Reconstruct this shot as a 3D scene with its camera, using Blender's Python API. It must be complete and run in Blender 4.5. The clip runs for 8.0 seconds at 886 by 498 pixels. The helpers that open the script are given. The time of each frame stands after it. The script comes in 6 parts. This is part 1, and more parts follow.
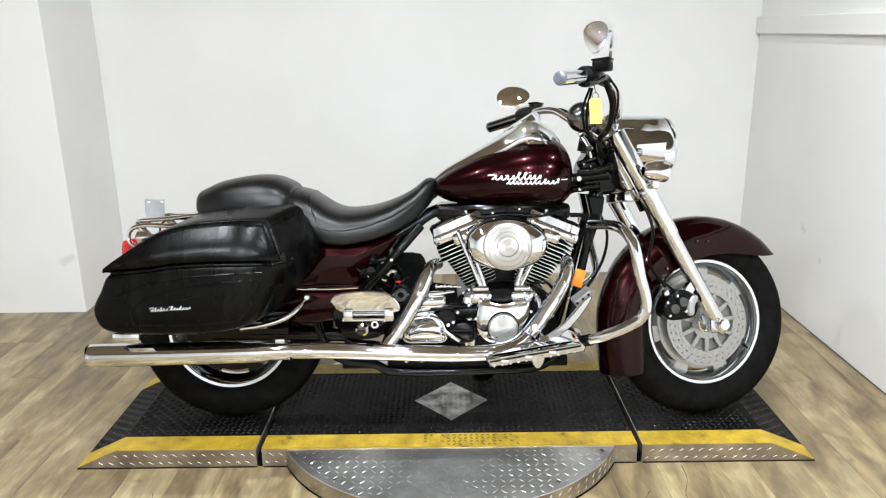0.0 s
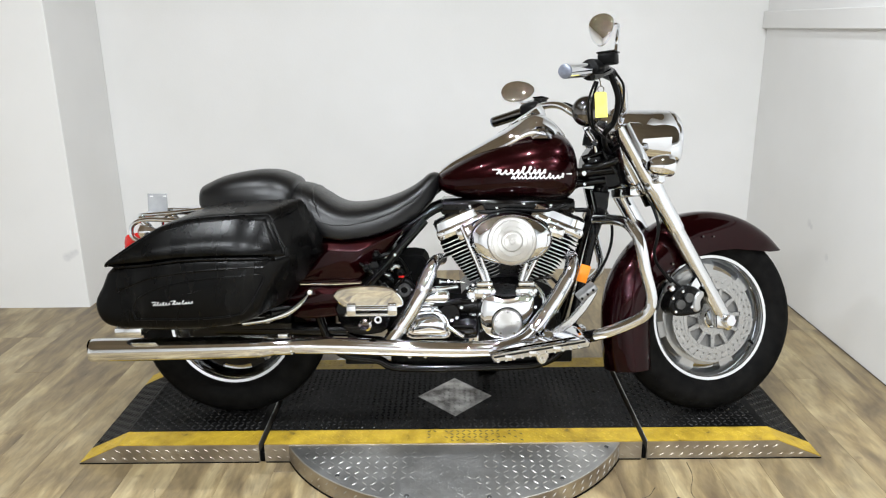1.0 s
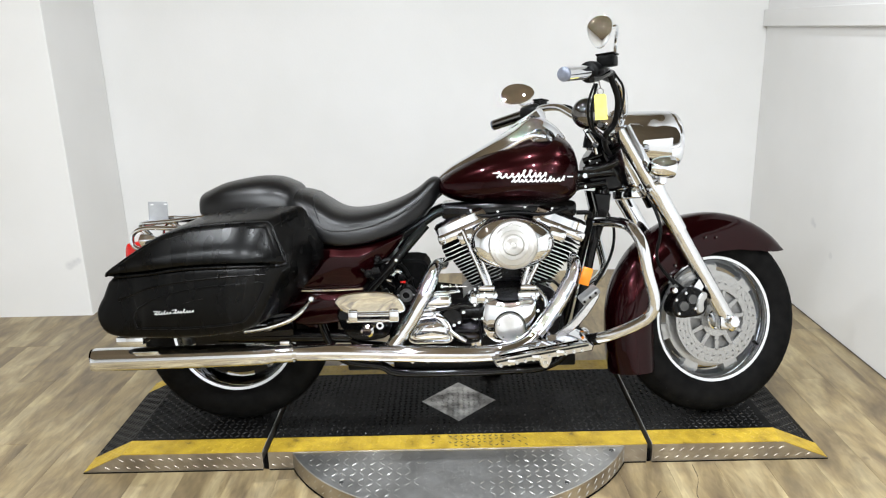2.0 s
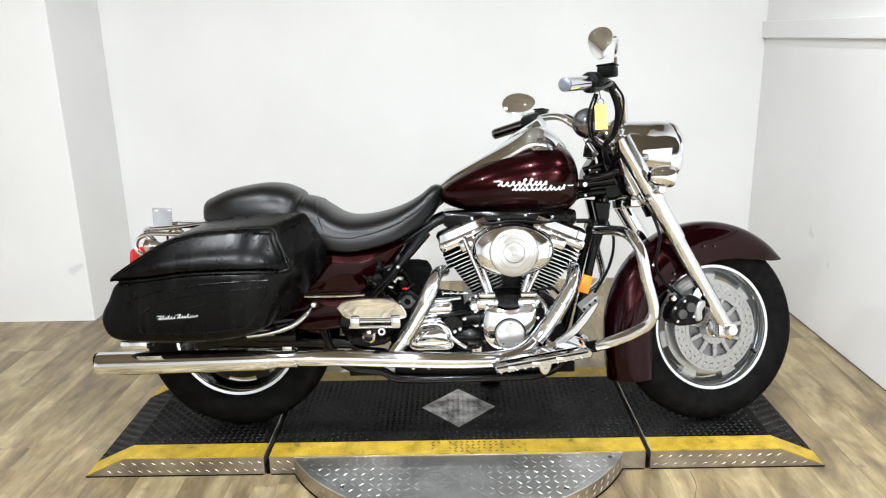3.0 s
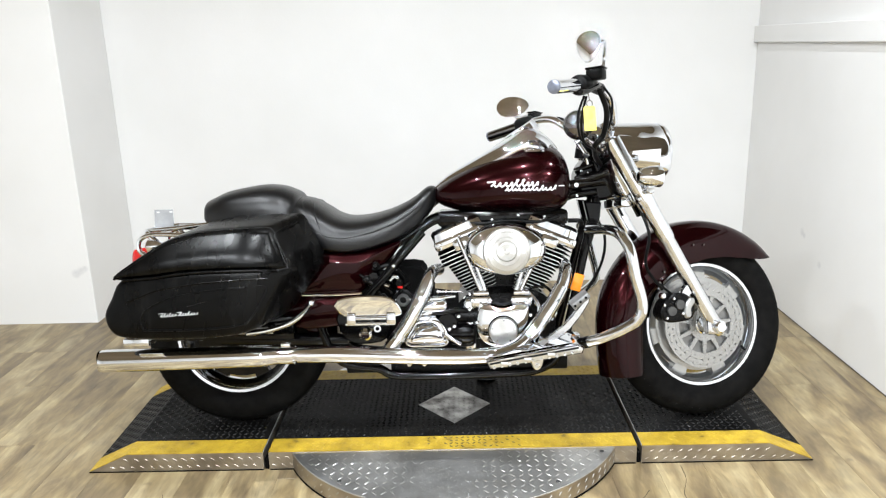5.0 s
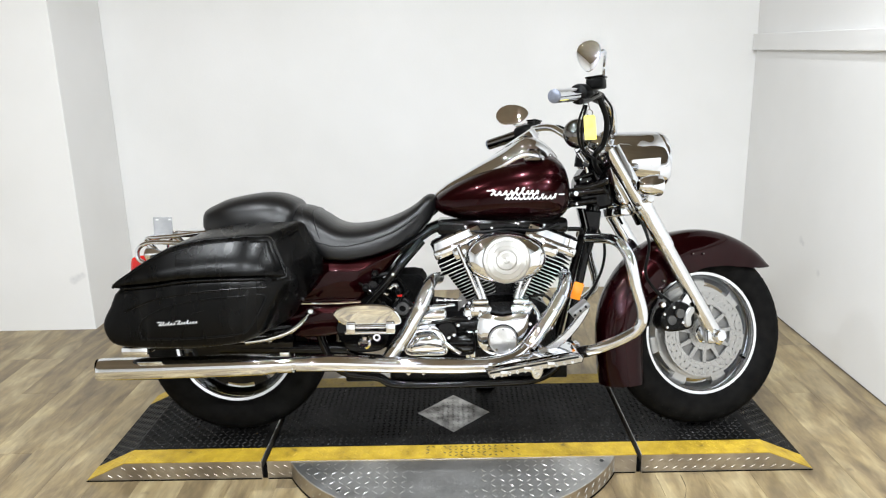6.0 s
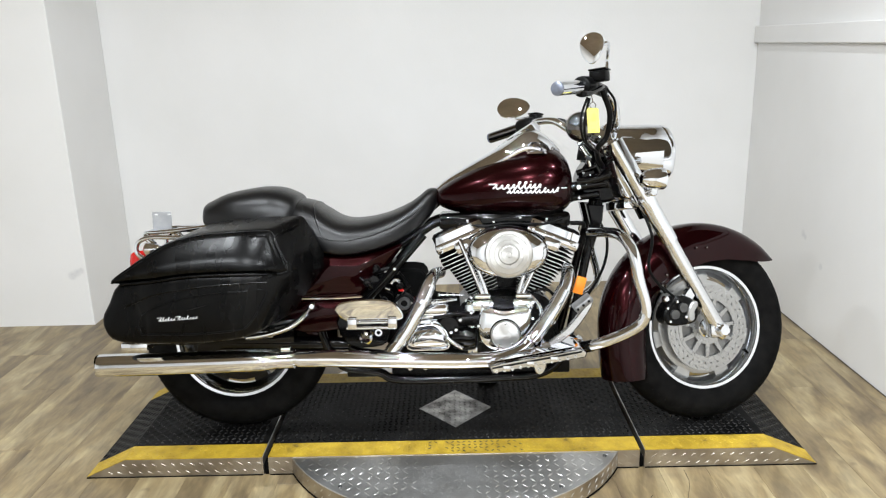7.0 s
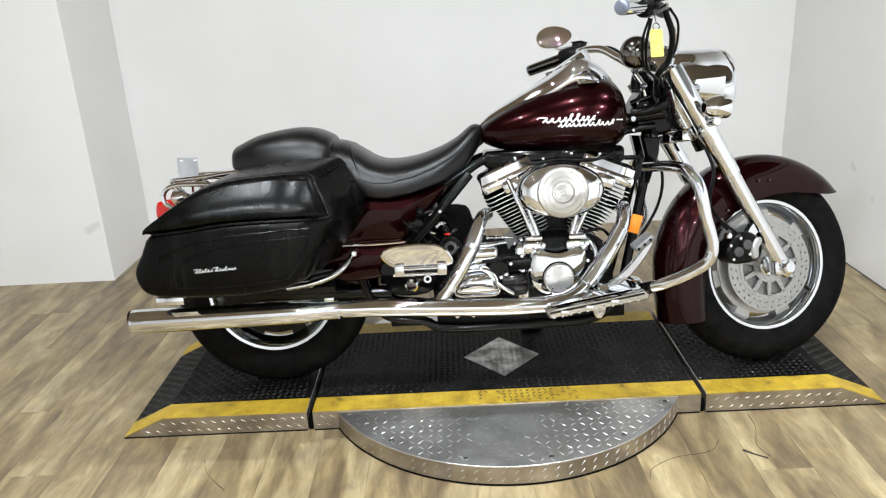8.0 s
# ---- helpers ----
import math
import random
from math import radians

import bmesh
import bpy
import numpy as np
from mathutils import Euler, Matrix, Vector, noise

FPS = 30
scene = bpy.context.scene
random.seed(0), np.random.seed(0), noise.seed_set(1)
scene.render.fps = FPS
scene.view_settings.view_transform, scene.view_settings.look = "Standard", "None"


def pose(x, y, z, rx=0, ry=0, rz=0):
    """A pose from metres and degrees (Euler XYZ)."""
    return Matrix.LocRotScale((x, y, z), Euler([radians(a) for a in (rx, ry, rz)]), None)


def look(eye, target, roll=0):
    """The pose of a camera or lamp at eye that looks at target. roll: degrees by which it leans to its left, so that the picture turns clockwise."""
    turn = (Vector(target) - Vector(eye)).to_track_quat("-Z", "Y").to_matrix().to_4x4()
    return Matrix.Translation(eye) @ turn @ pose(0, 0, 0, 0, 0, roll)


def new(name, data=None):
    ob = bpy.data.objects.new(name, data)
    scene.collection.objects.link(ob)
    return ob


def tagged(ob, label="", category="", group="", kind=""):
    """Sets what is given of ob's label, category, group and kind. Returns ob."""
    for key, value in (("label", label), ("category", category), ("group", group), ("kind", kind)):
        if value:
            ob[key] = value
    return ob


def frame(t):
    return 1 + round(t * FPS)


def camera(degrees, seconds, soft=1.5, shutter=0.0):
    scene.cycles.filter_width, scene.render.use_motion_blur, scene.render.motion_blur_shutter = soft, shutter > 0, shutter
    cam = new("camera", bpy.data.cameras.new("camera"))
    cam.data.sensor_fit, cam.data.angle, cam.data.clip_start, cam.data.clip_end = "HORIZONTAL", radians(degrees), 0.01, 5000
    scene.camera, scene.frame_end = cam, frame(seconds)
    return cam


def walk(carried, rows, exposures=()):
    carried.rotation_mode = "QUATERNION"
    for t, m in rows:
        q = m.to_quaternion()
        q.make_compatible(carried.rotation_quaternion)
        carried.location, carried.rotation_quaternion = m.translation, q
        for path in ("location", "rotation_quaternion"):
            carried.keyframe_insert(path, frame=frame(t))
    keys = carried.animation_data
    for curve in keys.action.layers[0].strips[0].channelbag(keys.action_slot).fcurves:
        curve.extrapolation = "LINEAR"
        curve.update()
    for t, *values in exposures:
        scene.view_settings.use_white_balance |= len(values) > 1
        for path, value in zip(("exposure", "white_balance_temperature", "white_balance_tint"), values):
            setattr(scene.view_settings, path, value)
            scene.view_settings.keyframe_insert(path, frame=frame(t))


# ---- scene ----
cam = camera(61.0, 8.0, soft=1.2)
EXPOSURES = [(0, -0.24), (0.5, -0.30), (1.0, -0.36), (1.5, -0.30), (3.0, -0.12), (3.5, -0.04), (4.5, -0.02), (6.0, -0.20), (6.5, -0.27), (7.0, -0.33), (7.5, -0.34), (8.0, -0.33)]
PATH = [
    (0, (-0.003, -2.418, 1.338), (-0.01, -0.498, 0.775), -0.8),
    (0.5, (0.003, -2.412, 1.331), (-0.009, -0.494, 0.764), -0.9),
    (1, (-0.001, -2.406, 1.326), (-0.02, -0.489, 0.757), -0.8),
    (1.5, (-0.008, -2.4, 1.325), (-0.041, -0.479, 0.77), -1.5),
    (1.7, (0.008, -2.395, 1.329), (-0.022, -0.477, 0.762), -1.7),
    (3, (0.0, -2.42, 1.338), (-0.026, -0.496, 0.793), -1.3),
    (3.5, (0.002, -2.452, 1.34), (-0.034, -0.524, 0.808), -1.4),
    (4, (0.015, -2.466, 1.348), (-0.015, -0.54, 0.811), -1.6),
    (4.5, (0.019, -2.479, 1.34), (-0.008, -0.553, 0.803), -1.4),
    (4.7, (0.028, -2.484, 1.33), (-0.008, -0.556, 0.803), -1.6),
    (5.8, (0.022, -2.47, 1.337), (-0.001, -0.542, 0.807), -1.4),
    (6, (0.021, -2.474, 1.341), (-0.006, -0.542, 0.825), -1.4),
    (6.5, (0.021, -2.471, 1.334), (-0.009, -0.537, 0.824), -1.5),
    (7, (0.01, -2.457, 1.336), (-0.013, -0.529, 0.806), -1.5),
    (7.2, (0.02, -2.451, 1.322), (-0.005, -0.523, 0.795), -1.4),
    (7.3, (0.013, -2.438, 1.327), (-0.011, -0.514, 0.781), -1.0),
    (7.5, (-0.027, -2.413, 1.323), (-0.046, -0.501, 0.737), -0.2),
    (7.7, (-0.071, -2.375, 1.312), (-0.082, -0.469, 0.706), -0.8),
    (7.8, (-0.097, -2.358, 1.309), (-0.112, -0.458, 0.687), -2.0),
    (7.9, (-0.124, -2.342, 1.3), (-0.14, -0.449, 0.662), -2.8),
    (8, (-0.135, -2.326, 1.28), (-0.165, -0.438, 0.62), -3.1),
]
walk(cam, [(t, look(eye, target, roll)) for t, eye, target, roll in PATH], EXPOSURES)

# ---- world and lamps ----
world = bpy.data.worlds.new("world")
world.use_nodes = True
world.node_tree.nodes["Background"].inputs[0].default_value = (0.9, 0.92, 1.0, 1)
world.node_tree.nodes["Background"].inputs[1].default_value = 0.05
scene.world = world

CEILING = 2.65


def ceiling_lamp(x, y, size, watts, colour=(0.90, 0.95, 1.0)):
    data = bpy.data.lights.new("ceiling_lamp", "AREA")
    data.shape, data.size, data.energy, data.color = "DISK", size, watts, colour
    ob = new("ceiling_lamp", data)
    ob.matrix_world = pose(x, y, CEILING - 0.03, 0, 0, 0)
    return ob


for ly, watts in ((-4.2, 29), (-3.0, 30), (-1.8, 47), (-0.45, 25)):
    for lx in (-1.15, -0.10, 0.95):
        ceiling_lamp(lx, ly, 0.050, watts)


# ---- materials ----
def material(name, colour, rough=0.5, metal=0.0, coat=0.0, spec=0.5):
    m = bpy.data.materials.new(name)
    m.use_nodes = True
    b = m.node_tree.nodes["Principled BSDF"]
    b.inputs["Base Color"].default_value = (*colour, 1)
    b.inputs["Roughness"].default_value = rough
    b.inputs["Metallic"].default_value = metal
    b.inputs["Coat Weight"].default_value = coat
    b.inputs["Coat Roughness"].default_value = 0.03
    b.inputs["Specular IOR Level"].default_value = spec
    return m


def nodes_of(m):
    t = m.node_tree
    return t.nodes, t.links, t.nodes["Principled BSDF"]


def add_noise(m, scale, detail=4.0, stretch=(1, 1, 1), coords="Object"):
    n, l, b = nodes_of(m)
    tc, mp, no = n.new("ShaderNodeTexCoord"), n.new("ShaderNodeMapping"), n.new("ShaderNodeTexNoise")
    mp.inputs["Scale"].default_value = stretch
    no.inputs["Scale"].default_value, no.inputs["Detail"].default_value = scale, detail
    l.new(tc.outputs[coords], mp.inputs["Vector"])
    l.new(mp.outputs["Vector"], no.inputs["Vector"])
    return no


def tint(m, noise_node, low, high, a=0.35, c=0.65):
    n, l, b = nodes_of(m)
    r = n.new("ShaderNodeValToRGB")
    r.color_ramp.elements[0].position, r.color_ramp.elements[1].position = a, c
    r.color_ramp.elements[0].color, r.color_ramp.elements[1].color = (*low, 1), (*high, 1)
    l.new(noise_node.outputs["Fac"], r.inputs["Fac"])
    l.new(r.outputs["Color"], b.inputs["Base Color"])
    return r


def roughen(m, noise_node, low, high):
    n, l, b = nodes_of(m)
    r = n.new("ShaderNodeMapRange")
    r.inputs["To Min"].default_value, r.inputs["To Max"].default_value = low, high
    l.new(noise_node.outputs["Fac"], r.inputs["Value"])
    l.new(r.outputs["Result"], b.inputs["Roughness"])


def bump(m, noise_node, strength, distance):
    n, l, b = nodes_of(m)
    k = n.new("ShaderNodeBump")
    k.inputs["Strength"].default_value, k.inputs["Distance"].default_value = strength, distance
    l.new(noise_node.outputs["Fac"], k.inputs["Height"])
    l.new(k.outputs["Normal"], b.inputs["Normal"])


def varied(name, low, high, scale, rough, metal=0.0, coat=0.0, relief=0.0, stretch=(1, 1, 1), fine=8.0):
    m = material(name, high, rough, metal, coat)
    no = add_noise(m, scale, 5.0, stretch)
    tint(m, no, low, high)
    fn = add_noise(m, scale * fine, 3.0, stretch)
    roughen(m, fn, max(rough - 0.08, 0.02), rough + 0.12)
    if relief:
        bump(m, fn, 0.6, relief)
    return m


WALL = varied("wall_paint", (0.76, 0.755, 0.74), (0.80, 0.795, 0.785), 1.7, 0.75, relief=0.0006, fine=60)


def scuff_marks(m, places):
    """Faint grey rubbed marks on the paint at a few places of the wall."""
    n, l, b = nodes_of(m)
    base = b.inputs["Base Color"].links[0].from_socket
    at = n.new("ShaderNodeNewGeometry")
    wear = add_noise(m, 55.0, 5.0)
    for x, y, z, r in places:
        away, fade, amount, mix = n.new("ShaderNodeVectorMath"), n.new("ShaderNodeMapRange"), n.new("ShaderNodeMath"), n.new("ShaderNodeMix")
        away.operation, amount.operation, mix.data_type = "DISTANCE", "MULTIPLY", "RGBA"
        away.inputs[1].default_value = (x, y, z)
        l.new(at.outputs["Position"], away.inputs[0])
        fade.interpolation_type = "SMOOTHSTEP"
        fade.inputs["From Min"].default_value, fade.inputs["From Max"].default_value = r, r * 0.2
        l.new(away.outputs["Value"], fade.inputs["Value"])
        l.new(fade.outputs["Result"], amount.inputs[0])
        l.new(wear.outputs["Fac"], amount.inputs[1])
        l.new(amount.outputs["Value"], mix.inputs["Factor"])
        l.new(base, mix.inputs["A"])
        mix.inputs["B"].default_value = (0.54, 0.54, 0.55, 1)
        base = mix.outputs["Result"]
    l.new(base, b.inputs["Base Color"])


scuff_marks(WALL, ((-1.880, 1.108, 0.262, 0.030), (-1.855, 1.108, 0.276, 0.028), (-1.832, 1.108, 0.287, 0.022), (1.64, 0.93, 0.440, 0.026), (1.64, 0.905, 0.428, 0.018), (1.64, 0.74, 0.335, 0.022)))
REAR_WALL = varied("rear_wall_paint", (0.74, 0.74, 0.73), (0.79, 0.79, 0.78), 1.3, 0.75, relief=0.0006, fine=60)
TAN = varied("tan_paint", (0.20, 0.155, 0.10), (0.25, 0.195, 0.13), 1.3, 0.8, relief=0.0006, fine=60)
CHROME = material("chrome", (0.84, 0.865, 0.905), 0.04, 1.0)
roughen(CHROME, add_noise(CHROME, 30.0), 0.012, 0.055)
POLISHED = material("polished_aluminium", (0.76, 0.775, 0.80), 0.18, 1.0)
roughen(POLISHED, add_noise(POLISHED, 40.0), 0.10, 0.26)
BRUSHED = material("brushed_aluminium", (0.44, 0.44, 0.435), 0.28, 1.0)
roughen(BRUSHED, add_noise(BRUSHED, 220.0), 0.18, 0.42)
TURNED = material("turned_aluminium", (0.66, 0.655, 0.64), 0.30, 1.0)
roughen(TURNED, add_noise(TURNED, 160.0), 0.22, 0.40)
TURNED.node_tree.nodes["Principled BSDF"].inputs["Anisotropic"].default_value = 0.85
_radial = TURNED.node_tree.nodes.new("ShaderNodeTangent")
_radial.direction_type, _radial.axis = "RADIAL", "Y"
TURNED.node_tree.links.new(_radial.outputs["Tangent"], TURNED.node_tree.nodes["Principled BSDF"].inputs["Tangent"])
SILVER = varied("silver_wheel_paint", (0.36, 0.36, 0.355), (0.46, 0.46, 0.45), 12.0, 0.30, 0.8, 0.3)
MAROON = material("maroon_paint", (0.05, 0.003, 0.006), 0.20, 0.72, 0.34, 0.10)
tint(MAROON, add_noise(MAROON, 900.0), (0.0075, 0.0003, 0.0007), (0.0170, 0.0006, 0.0015))
GLOSS_BLACK = varied("gloss_black", (0.0006, 0.0006, 0.0007), (0.0014, 0.0014, 0.0015), 14.0, 0.08, 0.0, 0.07)
ENGINE_BLACK = varied("engine_black", (0.001, 0.001, 0.0011), (0.0035, 0.0034, 0.0033), 26.0, 0.27, 0.0, relief=0.0006)
ENGINE_GREY = varied("dark_cast_metal", (0.05, 0.05, 0.05), (0.11, 0.11, 0.108), 18.0, 0.35, 0.7)
CAST = varied("dull_cast_alloy", (0.20, 0.20, 0.198), (0.28, 0.28, 0.275), 25.0, 0.42, 0.7)
FIN_METAL = varied("fin_edge_metal", (0.58, 0.58, 0.565), (0.74, 0.74, 0.72), 60.0, 0.34, 0.9)
LEATHER = varied("seat_leather", (0.001, 0.001, 0.0012), (0.0022, 0.0022, 0.0024), 9.0, 0.30, relief=0.0007, fine=45)
BAG_LEATHER = material("bag_leather", (0.003, 0.003, 0.003), 0.36)
tint(BAG_LEATHER, add_noise(BAG_LEATHER, 7.0, 6.0, (5.0, 1.0, 0.7)), (0.0006, 0.0006, 0.0006), (0.0085, 0.0083, 0.0078), 0.57, 0.80)
roughen(BAG_LEATHER, add_noise(BAG_LEATHER, 9.0, 5.0, (2.5, 1.0, 0.8)), 0.20, 0.36)
bump(BAG_LEATHER, add_noise(BAG_LEATHER, 200.0), 0.4, 0.0006)
RUBBER = varied("tyre_rubber", (0.0045, 0.0045, 0.0045), (0.0085, 0.0083, 0.008), 30.0, 0.55, relief=0.0006)
BLACK_PLASTIC = varied("black_plastic", (0.0015, 0.0015, 0.0015), (0.004, 0.004, 0.004), 20.0, 0.32)
RED = material("red_lens", (0.45, 0.008, 0.006), 0.12, 0.0, 0.6)
ORANGE = material("amber_lens", (0.85, 0.25, 0.012), 0.18, 0.0, 0.6)
for soft_black, gloss in ((LEATHER, 0.40), (BAG_LEATHER, 0.16), (RUBBER, 0.025), (ENGINE_BLACK, 0.14), (BLACK_PLASTIC, 0.11), (GLOSS_BLACK, 0.22)):
    soft_black.node_tree.nodes["Principled BSDF"].inputs["Specular IOR Level"].default_value = gloss
TAG = varied("yellow_card", (0.74, 0.69, 0.12), (0.82, 0.77, 0.20), 40.0, 0.55)
WHITE_INK = material("white_print", (0.66, 0.66, 0.65), 0.4)
GAP = material("dark_gap", (0.003, 0.003, 0.003), 0.8, spec=0.02)
BLUE_CAP = varied("blue_grey_cap", (0.17, 0.19, 0.24), (0.24, 0.26, 0.32), 60.0, 0.3, 0.6)
MIRROR = material("mirror_glass", (0.9, 0.9, 0.9), 0.01, 1.0)
SMOKE = material("smoked_chrome", (0.16, 0.155, 0.15), 0.10, 1.0)
roughen(SMOKE, add_noise(SMOKE, 30.0), 0.06, 0.16)
PLATE_BACK = varied("dull_plate", (0.28, 0.285, 0.29), (0.36, 0.36, 0.365), 25.0, 0.4, 0.3)
GLASS = material("lamp_glass", (1, 1, 1), 0.02)
GLASS.node_tree.nodes["Principled BSDF"].inputs["Transmission Weight"].default_value = 1.0
PLATE = varied("diamond_plate_steel", (0.44, 0.435, 0.42), (0.64, 0.635, 0.62), 9.0, 0.33, 0.9, relief=0.0005)
# Tan base colour stands in for the floor reflected in the plate sides.
PLATE_SIDE = varied("scuffed_steel_floor_tint", (0.30, 0.26, 0.205), (0.46, 0.415, 0.35), 12.0, 0.34, 0.85, relief=0.0005)
DECK = varied("worn_black_deck", (0.0012, 0.0012, 0.0012), (0.010, 0.0097, 0.0094), 4.0, 0.40, 0.0, relief=0.0008, fine=14)
LUG = varied("worn_deck_lugs", (0.002, 0.002, 0.002), (0.030, 0.0292, 0.0284), 6.0, 0.22, 0.05)
LUG.node_tree.nodes["Principled BSDF"].inputs["Specular IOR Level"].default_value = 0.25
DECK.node_tree.nodes["Principled BSDF"].inputs["Specular IOR Level"].default_value = 0.05
YELLOW = varied("worn_yellow_paint", (0.34, 0.222, 0.017), (0.48, 0.325, 0.026), 22.0, 0.5, relief=0.0006)
for node in YELLOW.node_tree.nodes:
    if node.type == "VALTORGB":
        worn = node.color_ramp.elements.new(0.21)
        worn.color = (0.035, 0.028, 0.012, 1)
WORN_YELLOW = varied("yellow_worn_to_metal", (0.05, 0.040, 0.018), (0.17, 0.120, 0.022), 45.0, 0.45)
MARKER = varied("stained_bare_steel", (0.10, 0.095, 0.09), (0.52, 0.515, 0.50), 16.0, 0.36, 0.85, relief=0.0005)
SEAM = material("dark_joint", (0.03, 0.024, 0.018), 0.8)


def wood():
    """Washed oak planks: each plank takes its own shade, with streaks along its length."""
    m = material("oak_laminate", (0.4, 0.3, 0.2), 0.38)
    n, l, b = nodes_of(m)
    info = n.new("ShaderNodeObjectInfo")
    tc, mp = n.new("ShaderNodeTexCoord"), n.new("ShaderNodeMapping")
    add = n.new("ShaderNodeVectorMath")
    add.operation = "MULTIPLY_ADD"
    l.new(tc.outputs["Object"], mp.inputs["Vector"])
    mp.inputs["Scale"].default_value = (8.0, 1.7, 1.0)
    l.new(info.outputs["Random"], add.inputs[0])
    add.inputs[1].default_value = (57.0, 31.0, 17.0)
    l.new(mp.outputs["Vector"], add.inputs[2])
    big, fine = n.new("ShaderNodeTexNoise"), n.new("ShaderNodeTexNoise")
    big.inputs["Scale"].default_value, big.inputs["Detail"].default_value, big.inputs["Distortion"].default_value = 1.0, 4, 1.3
    fine.inputs["Scale"].default_value, fine.inputs["Detail"].default_value, fine.inputs["Distortion"].default_value = 9.0, 7, 0.7
    l.new(add.outputs["Vector"], big.inputs["Vector"])
    l.new(add.outputs["Vector"], fine.inputs["Vector"])
    ramp = n.new("ShaderNodeValToRGB")
    ramp.color_ramp.elements[0].position, ramp.color_ramp.elements[1].position = 0.33, 0.66
    ramp.color_ramp.elements[0].color, ramp.color_ramp.elements[1].color = (0.150, 0.112, 0.068, 1), (0.440, 0.362, 0.218, 1)
    mid = ramp.color_ramp.elements.new(0.5)
    mid.color = (0.290, 0.224, 0.126, 1)
    l.new(big.outputs["Fac"], ramp.inputs["Fac"])
    mix = n.new("ShaderNodeMix")
    mix.data_type, mix.blend_type = "RGBA", "MULTIPLY"
    mix.inputs["Factor"].default_value = 0.62
    l.new(ramp.outputs["Color"], mix.inputs["A"])
    l.new(fine.outputs["Fac"], mix.inputs["B"])
    patch = n.new("ShaderNodeTexNoise")
    patch.inputs["Scale"].default_value, patch.inputs["Detail"].default_value, patch.inputs["Distortion"].default_value = 4.5, 5, 1.6
    world_at = n.new("ShaderNodeNewGeometry")
    l.new(world_at.outputs["Position"], patch.inputs["Vector"])
    grey = n.new("ShaderNodeValToRGB")
    grey.color_ramp.elements[0].position, grey.color_ramp.elements[1].position = 0.36, 0.64
    grey.color_ramp.elements[0].color, grey.color_ramp.elements[1].color = (0.70, 0.70, 0.74, 1), (1.0, 0.98, 0.92, 1)
    l.new(patch.outputs["Fac"], grey.inputs["Fac"])
    wash = n.new("ShaderNodeMix")
    wash.data_type, wash.blend_type = "RGBA", "MULTIPLY"
    wash.inputs["Factor"].default_value = 0.6
    l.new(mix.outputs["Result"], wash.inputs["A"])
    l.new(grey.outputs["Color"], wash.inputs["B"])
    hsv = n.new("ShaderNodeHueSaturation")
    hsv.inputs["Saturation"].default_value = 1.06
    rng = n.new("ShaderNodeMapRange")
    rng.inputs["To Min"].default_value, rng.inputs["To Max"].default_value = 1.14, 1.36
    l.new(info.outputs["Random"], rng.inputs["Value"])
    l.new(rng.outputs["Result"], hsv.inputs["Value"])
    l.new(wash.outputs["Result"], hsv.inputs["Color"])
    spread = n.new("ShaderNodeVectorMath")
    spread.operation = "MULTIPLY"
    spread.inputs[1].default_value = (1.6, 4.0, 1.0)
    l.new(add.outputs["Vector"], spread.inputs[0])
    knot, dark, knots = n.new("ShaderNodeTexNoise"), n.new("ShaderNodeMapRange"), n.new("ShaderNodeMix")
    knot.inputs["Scale"].default_value, knot.inputs["Detail"].default_value, knot.inputs["Distortion"].default_value = 1.0, 2, 0.8
    l.new(spread.outputs["Vector"], knot.inputs["Vector"])
    dark.inputs["From Min"].default_value, dark.inputs["From Max"].default_value = 0.70, 0.80
    dark.inputs["To Max"].default_value = 0.6
    l.new(knot.outputs["Fac"], dark.inputs["Value"])
    knots.data_type = "RGBA"
    l.new(dark.outputs["Result"], knots.inputs["Factor"])
    l.new(hsv.outputs["Color"], knots.inputs["A"])
    knots.inputs["B"].default_value = (0.105, 0.075, 0.045, 1)
    l.new(knots.outputs["Result"], b.inputs["Base Color"])
    k = n.new("ShaderNodeBump")
    k.inputs["Strength"].default_value, k.inputs["Distance"].default_value = 0.5, 0.0006
    l.new(fine.outputs["Fac"], k.inputs["Height"])
    l.new(k.outputs["Normal"], b.inputs["Normal"])
    return m


WOOD = wood()


# ---- shape helpers ----
def mesh_of(name, bm, mat, smooth=True, sharp=38):
    me = bpy.data.meshes.new(name)
    bmesh.ops.recalc_face_normals(bm, faces=bm.faces)
    for f in bm.faces:
        f.smooth = smooth
    limit = radians(sharp)
    for e in bm.edges:
        if len(e.link_faces) == 2 and e.calc_face_angle(0) > limit:
            e.smooth = False
    bm.to_mesh(me)
    bm.free()
    me.materials.append(mat)
    return me


def part(name, bm, mat, parent, label="", m=None, smooth=True, sharp=38):
    ob = new(name, mesh_of(name, bm, mat, smooth, sharp))
    ob.parent = parent
    if m is not None:
        ob.matrix_basis = m
    if label:
        tagged(ob, label)
    return ob


def structure(name, bm, mat, label, category, m=None, smooth=False):
    ob = new(name, mesh_of(name, bm, mat, smooth))
    if m is not None:
        ob.matrix_basis = m
    return tagged(ob, label, category, kind="structure")


